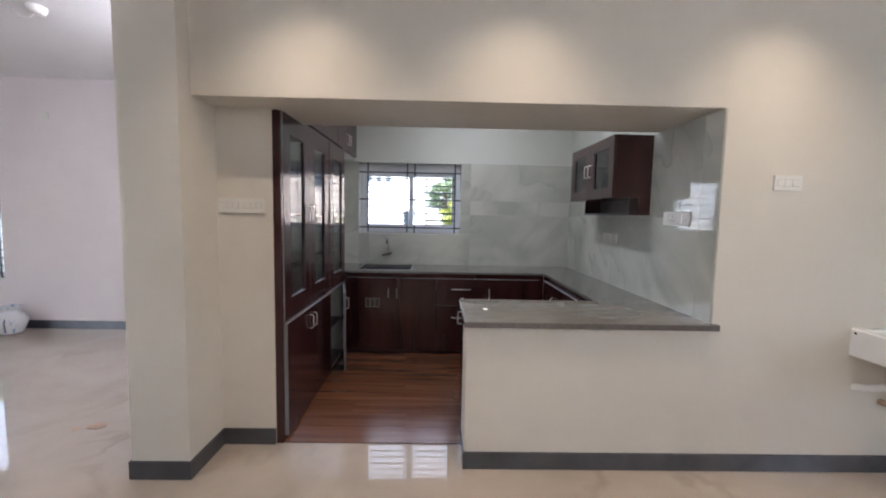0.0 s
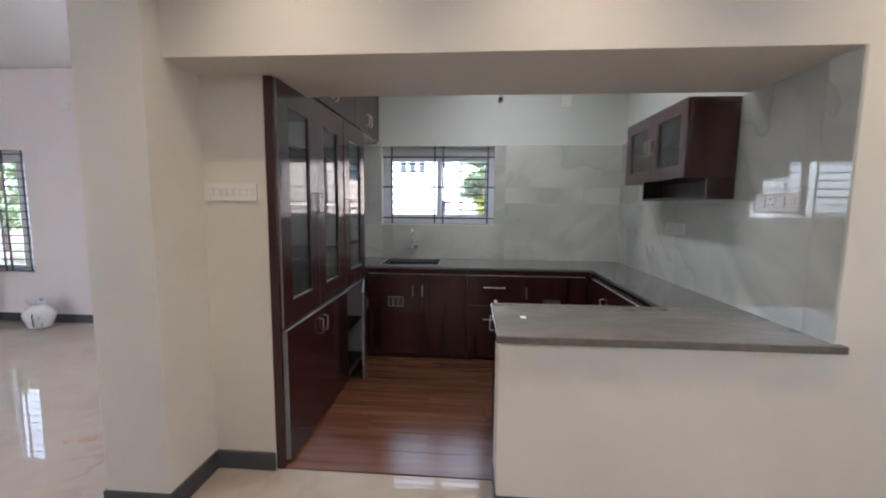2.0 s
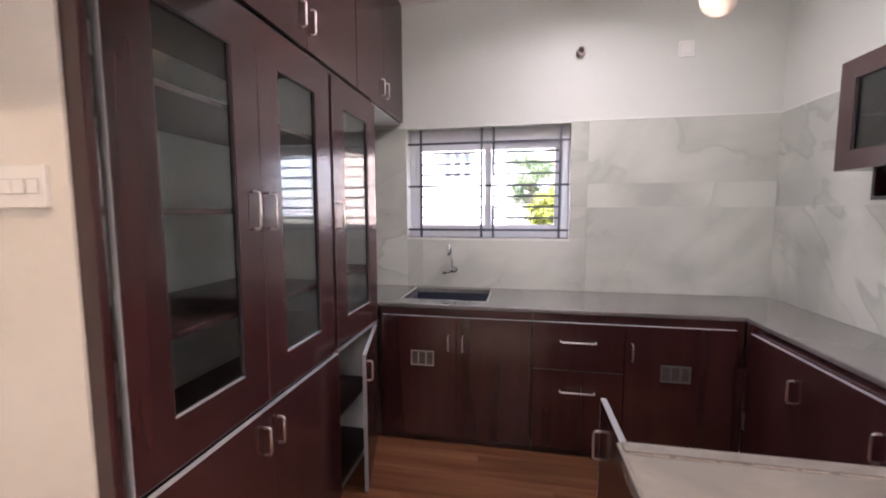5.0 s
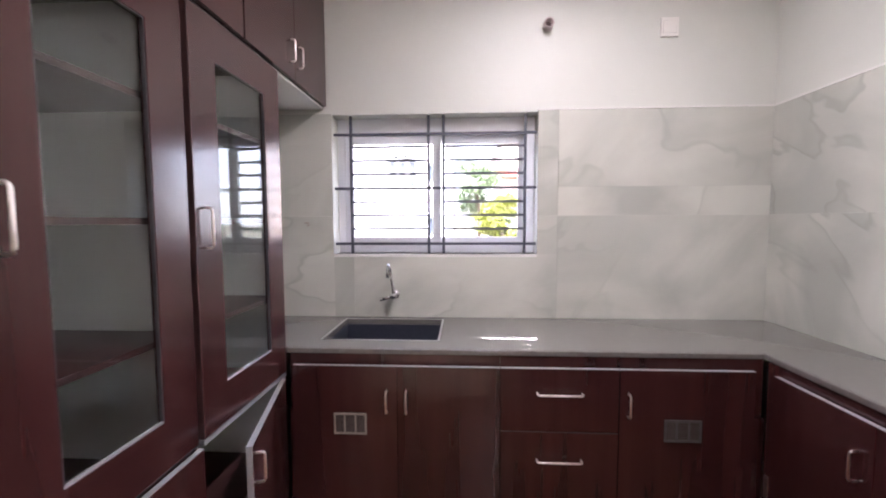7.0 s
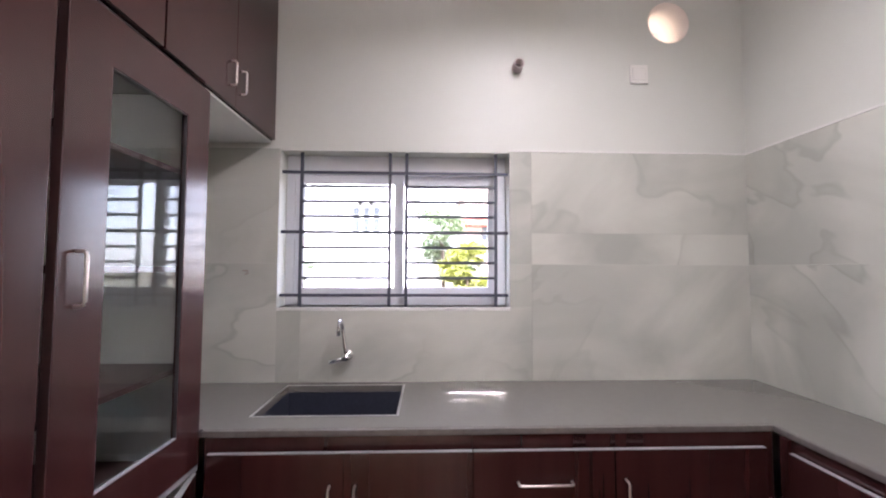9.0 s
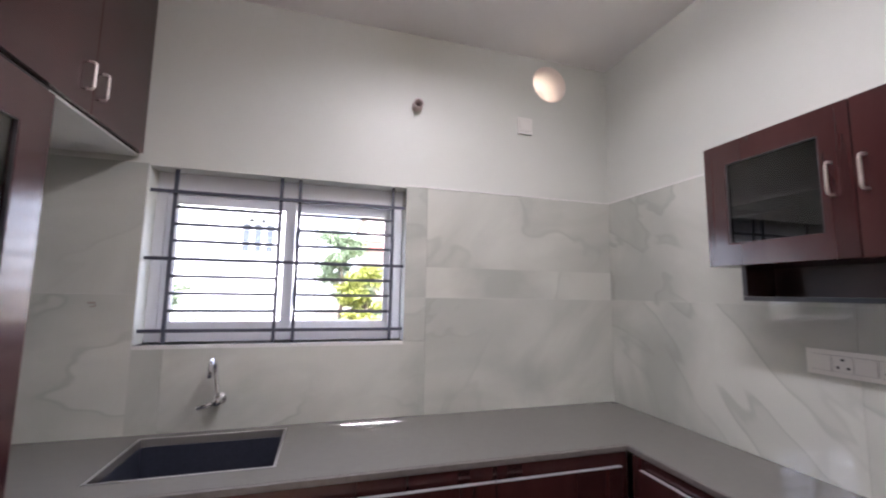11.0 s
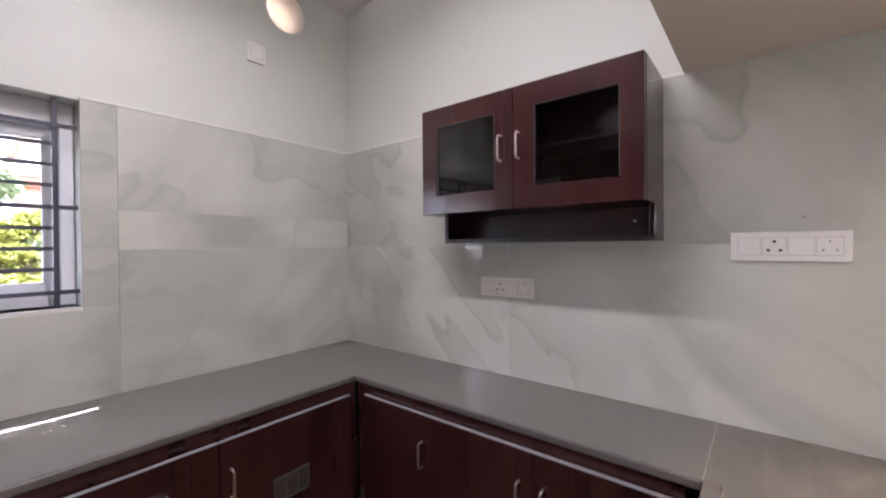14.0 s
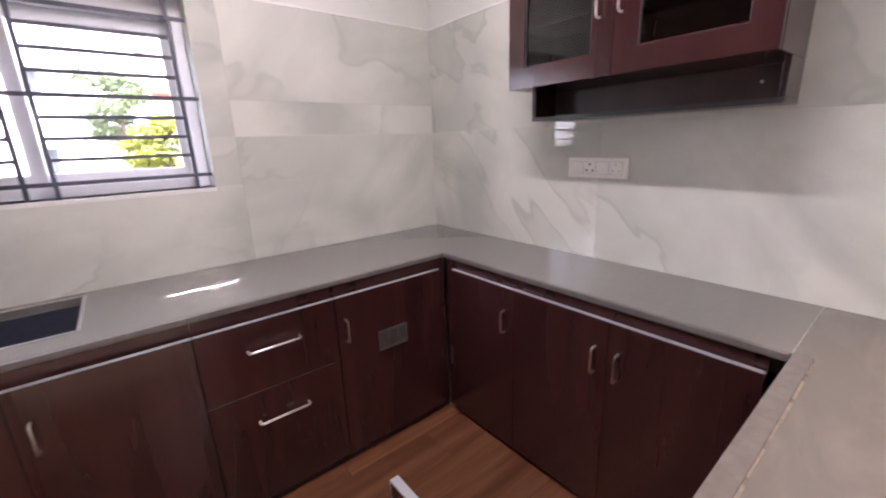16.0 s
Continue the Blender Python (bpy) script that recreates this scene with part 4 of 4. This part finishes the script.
for a, b in zip(rows, rows[1:]):
    for k in range(6):
        bm.faces.new((a[k], a[(k + 1) % 6], b[(k + 1) % 6], b[k]))
bm.faces.new(rows[0])
bm.faces.new(rows[-1])
bmesh.ops.recalc_face_normals(bm, faces=bm.faces)
part("bowl", bm, CERAMIC, basin)
part("overflow", cube(2.6242, 2.6249, 2.655, 2.669, 0.834, 0.846), SOCKET, basin)
part("waste_pipe", bar([(2.88, 2.47, 0.62), (2.88, 2.49, 0.575), (2.84, 2.54, 0.555), (2.77, 2.60, 0.55), (2.70, 2.64, 0.53), (2.66, FRONT - 0.002, 0.52)], 0.018, 12), PLASTIC, basin, "white plastic waste pipe", True)
valve = thing("angle_valve", (2.84, FRONT, 0.42), "small brown pipe stub on the wall under the basin", "pipe")
part("stub", bar([(2.84, FRONT, 0.43), (2.84, FRONT - 0.05, 0.43), (2.86, FRONT - 0.05, 0.42)], 0.018, 12), PAPER, valve)

# ---- hall ----
hwin = tagged(new("window_2"), "tall white hall window with a black iron grille", "window", "", "structure")
hwin.location = (-5.2, HY, HW[2])
ORIGIN[hwin] = Vector(hwin.location)
part("window_sill", cube(HW[0] + 0.001, HW[1] - 0.001, HY - 0.012, HY + 0.2, HW[2] - 0.02, HW[2]), GROUT, hwin, "white stone sill")
y0, y1 = HY + 0.12, HY + 0.17
bm = ring("+y", 0, HW[0], HW[1], HW[2], HW[3], HW[0] + 0.05, HW[1] - 0.05, HW[2] + 0.06, HW[3] - 0.12, y0, y1, 0.004)
part("mullion", cube(-5.20, -5.13, y0 + 0.002, y1 - 0.002, HW[2] + 0.06, HW[3] - 0.12), UPVC, hwin)
part("window_frame", bm, UPVC, hwin)
p = part("pane", cube(HW[0] + 0.05, HW[1] - 0.05, y0 + 0.03, y0 + 0.034, HW[2] + 0.06, HW[3] - 0.12), PANE, hwin)
p.visible_shadow = False
for x in (-5.53, -5.36, -5.28, -5.02):
    part("grille_bar", cube(x - 0.007, x + 0.007, HY + 0.03, HY + 0.044, HW[2] + 0.001, HW[3] - 0.001), IRON, hwin)
for k in range(15):
    z = HW[2] + 0.05 + k * 0.096
    part("grille_bar", cube(HW[0] + 0.002, HW[1] - 0.002, HY + 0.022, HY + 0.0295, z - 0.006, z + 0.006), IRON, hwin)

door = thing("hall_door", (-5.95, 5.15, 0), "open teak panelled main door with a brass pull in the hall", "door")
DX0, DX1, DY0, DY1, DZ = -6.42, -5.47, 5.13, 5.17, 2.02
bm = ring("+y", 0, DX0, DX1, 0.012, DZ, DX0 + 0.11, DX1 - 0.11, 0.17, DZ - 0.13, DY0, DY1, 0.004)
part("door_frame", bm, DOORWOOD, door)
n = 6
for k in range(n):
    w = (DX1 - DX0 - 0.22) / n
    a = DX0 + 0.11 + k * w
    part("board", cube(a + 0.002, a + w - 0.002, DY0 + 0.010, DY1 - 0.010, 0.17, DZ - 0.13, bevel=0.004), DOORWOOD, door)
part("door_handle", bar([(DX1 - 0.05, DY0, 0.93), (DX1 - 0.05, DY0 - 0.04, 0.95), (DX1 - 0.05, DY0 - 0.045, 1.05), (DX1 - 0.05, DY0 - 0.04, 1.15), (DX1 - 0.05, DY0, 1.17)], 0.009, 10), STEEL, door, "metal pull handle", True)
part("bolt", bar([(DX1 - 0.09, DY0 - 0.012, 0.86), (DX1 - 0.01, DY0 - 0.012, 0.86)], 0.008, 8), STEEL, door, "metal bolt", True)
part("door_stop", bar([(DX1 - 0.10, DY0 - 0.004, 0.14), (DX1 - 0.13, DY0 - 0.03, 0.06), (DX1 - 0.14, DY0 - 0.05, 0.012)], 0.012, 8), PAPER, door, "folding door stop")

vase = thing("vase", (-4.70, 5.13, 0), "white ceramic vase with blue marks standing on the hall floor", "vase")
part("body", lathe([(0.0, 0.001), (0.095, 0.001), (0.11, 0.02), (0.145, 0.12), (0.150, 0.165), (0.125, 0.215), (0.080, 0.250), (0.070, 0.268), (0.078, 0.285), (0.105, 0.318), (0.100, 0.320), (0.064, 0.272)], (-4.70, 5.13, 0), 36, 0.06), GLAZE, vase, "", True)
part("stripe", bar([(-4.62, 4.988, 0.19), (-4.635, 4.990, 0.15), (-4.64, 4.999, 0.10), (-4.65, 5.017, 0.03)], 0.006, 8), IRON, vase, "dark painted stripe")

fan_hook = thing("fan_hook", (-2.78, 3.66, H - 0.05), "bare ceiling rose with loose wires in the hall", "ceiling rose")
part("rose", lathe([(0.0, 0.0), (0.05, 0.0), (0.062, 0.03), (0.062, 0.049)], (-2.78, 3.66, H - 0.049), 24), PLASTIC, fan_hook, "", True)
part("wire", bar([(-2.80, 3.66, H - 0.05), (-2.86, 3.68, H - 0.07), (-2.95, 3.70, H - 0.06), (-3.02, 3.70, H - 0.004)], 0.004, 6), PLASTIC, fan_hook, "", True)
random.seed(11)
for px, py, s in ((-2.02, 3.10, 0.07), (-2.12, 3.06, 0.03), (-1.62, 3.05, 0.04)):
    bm = bmesh.new()
    edge = [bm.verts.new((px + s * (0.7 + 0.5 * random.random()) * math.cos(a), py + 0.6 * s * (0.7 + 0.5 * random.random()) * math.sin(a), 0.002 + 0.006 * random.random())) for a in [k * math.tau / 9 for k in range(9)]]
    f = bm.faces.new(edge)
    e = bmesh.ops.extrude_face_region(bm, geom=[f])
    bmesh.ops.translate(bm, verts=[v for v in e["geom"] if isinstance(v, bmesh.types.BMVert)], vec=(0, 0, 0.002))
    solid("paper_scrap", bm, PAPER, "torn brown paper scrap on the tiled floor", "paper", "scraps on the hall floor")

# ---- outdoors ----
tagged(link("ground", cube(-150, 150, 5.7, 220, -0.6, -0.35), GRASS), "dry open ground outside the house", "ground", "", "structure")


def far_building(name, x0, x1, y0, y1, z1, mat, label, windows):
    b = thing(name, ((x0 + x1) / 2, y0, -0.35), label, "building")
    part("wall", cube(x0, x1, y0, y1, -0.35, z1), mat, b)
    part("roof", cube(x0 - 0.25, x1 + 0.25, y0 - 0.25, y1 + 0.25, z1, z1 + 0.25), mat, b)
    for wx, wz, w, h in windows:
        f = part("window", cube(wx - w / 2 - 0.08, wx + w / 2 + 0.08, y0 - 0.06, y0 - 0.001, wz - 0.08, wz + h + 0.08), mat, b)
        part("pane", cube(wx - w / 2, wx + w / 2, y0 - 0.075, y0 - 0.061, wz, wz + h), FAR_GLASS, f)
        part("sunshade", cube(wx - w / 2 - 0.25, wx + w / 2 + 0.25, y0 - 0.5, y0 - 0.08, wz + h + 0.15, wz + h + 0.25), mat, b)
    return b


far_building("apartment_building", -16.0, -0.6, 27.0, 36.0, 9.0, FACADE, "white painted three-storey house across the plot",
             [(-4.2, 3.6, 0.35, 1.5), (-3.6, 3.6, 0.35, 1.5), (-3.0, 3.6, 0.35, 1.5), (-1.7, 3.9, 0.5, 0.9), (-1.7, 0.7, 0.5, 1.0), (-8.5, 3.6, 1.2, 1.3), (-8.5, 0.6, 1.2, 1.3), (-12.5, 3.6, 1.2, 1.3)])
far_building("apartment_building", 2.6, 12.0, 30.0, 38.0, 6.6, FACADE_B, "beige painted house with a balcony across the plot", [(4.2, 3.4, 1.0, 1.2), (7.0, 3.4, 1.0, 1.2)])
balc = thing("balcony", (2.5, 29.2, 4.6), "red and white balcony parapet on the beige house", "balcony")
part("parapet", cube(1.5, 4.0, 28.7, 29.95, 4.3, 4.75), ROOF_RED, balc)
part("parapet_cap", cube(1.4, 4.1, 28.6, 29.96, 4.751, 5.0), FACADE, balc, "white cap")


def leaf_cloud(clumps, count, size, seed):
    rng = random.Random(seed)
    verts, faces = [], []
    for _ in range(count):
        c, r = rng.choice(clumps)
        d = Vector((rng.gauss(0, 1), rng.gauss(0, 1), rng.gauss(0, 1))).normalized()
        p = Vector(c) + Vector((d.x * r[0], d.y * r[1], d.z * r[2])) * rng.uniform(0.45, 1.08)
        a = Euler((rng.uniform(-0.9, 0.9), rng.uniform(-0.9, 0.9), rng.uniform(0, 6.3))).to_matrix()
        s = size * rng.uniform(0.6, 1.3)
        k = len(verts)
        for q in ((-s, 0, 0), (0, -s * 0.45, 0.1 * s), (s, 0, 0), (0, s * 0.45, 0.1 * s)):
            verts.append(p + a @ Vector(q))
        faces.append((k, k + 1, k + 2, k + 3))
    me = bpy.data.meshes.new("crown")
    me.from_pydata(verts, [], faces)
    bm = bmesh.new()
    bm.from_mesh(me)
    bpy.data.meshes.remove(me)
    return bm


def tree(name, x, y, height, spread, mat, label, seed, low=0.25):
    rng = random.Random(seed)
    g = -0.35
    t = thing(name, (x, y, g), label, "tree")
    bm = bmesh.new()
    rows = []
    for k in range(8):
        f = k / 7
        rows.append([bm.verts.new((x + 0.1 * math.sin(3 * f) + (0.11 - 0.085 * f) * math.cos(a), y + (0.11 - 0.085 * f) * math.sin(a), g + f * height * 0.85)) for a in [j * math.tau / 10 for j in range(10)]])
    for a, b in zip(rows, rows[1:]):
        for k in range(10):
            bm.faces.new((a[k], a[(k + 1) % 10], b[(k + 1) % 10], b[k]))
    part("trunk", bm, BARK, t, "", True)
    clumps = []
    for k in range(16):
        f = low + (1 - low) * k / 15
        w = spread * (1.05 - 0.75 * f) * rng.uniform(0.35, 1.1)
        a = rng.uniform(0, 6.3)
        end = (x + w * math.cos(a), y + w * math.sin(a), g + height * f)
        part("limb", bar([(x + 0.05, y, g + height * f * 0.85), ((x + end[0]) / 2, (y + end[1]) / 2, g + height * f * 0.95), end], 0.022, 6), BARK, t)
        clumps.append((end, (spread * rng.uniform(0.28, 0.5), spread * rng.uniform(0.28, 0.5), height * rng.uniform(0.05, 0.10))))
    clumps.append(((x, y, g + height * 0.95), (spread * 0.18, spread * 0.18, height * 0.08)))
    part("crown", leaf_cloud(clumps, 8000, 0.085, seed), mat, t)


tree("tree", 0.60, 19.0, 4.0, 1.75, LEAF, "slender green young tree with an uneven open crown", 5, 0.15)
tree("bush", 1.40, 17.5, 2.6, 1.3, LEAF_Y, "yellow-green leafy bush in the open plot", 9, 0.12)
tree("bush", -5.5, 20.0, 1.9, 1.3, LEAF, "low green bush before the white house", 12, 0.15)
tree("tree", -13.5, 12.5, 4.8, 2.2, LEAF, "green leafy tree outside the hall window", 21)
tree("tree", -17.0, 14.5, 5.5, 2.4, LEAF, "green leafy tree outside the hall window", 33)

# ---- wood-look floor planks, nearest first ----
random.seed(3)
PW, PL = 0.196, 1.18
meshes = {}
y, row = 2.932, 0
while y < 4.60:
    y1 = min(y + PW, 4.618)
    x = -0.72 - (row * 0.41) % PL
    while x < 1.372:
        a, b = max(x, -0.72), min(x + PL, 1.372)
        if b - a > 0.02:
            key = (round(b - a, 3), round(y1 - y, 3))
            if key not in meshes:
                bm = cube(-(b - a) / 2 + 0.0008, (b - a) / 2 - 0.0008, -(y1 - y) / 2 + 0.0008, (y1 - y) / 2 - 0.0008, 0, 0.004, bevel=0.0008)
                me = bpy.data.meshes.new("plank")
                bm.to_mesh(me)
                bm.free()
                me.materials.append(PLANK)
                meshes[key] = me
            ob = new("plank", meshes[key])
            ob.parent = floor_kitchen
            ob.location = Vector(((a + b) / 2, (y + y1) / 2, 0.0022)) - ORIGIN[floor_kitchen]
        x += PL
    y += PW
    row += 1
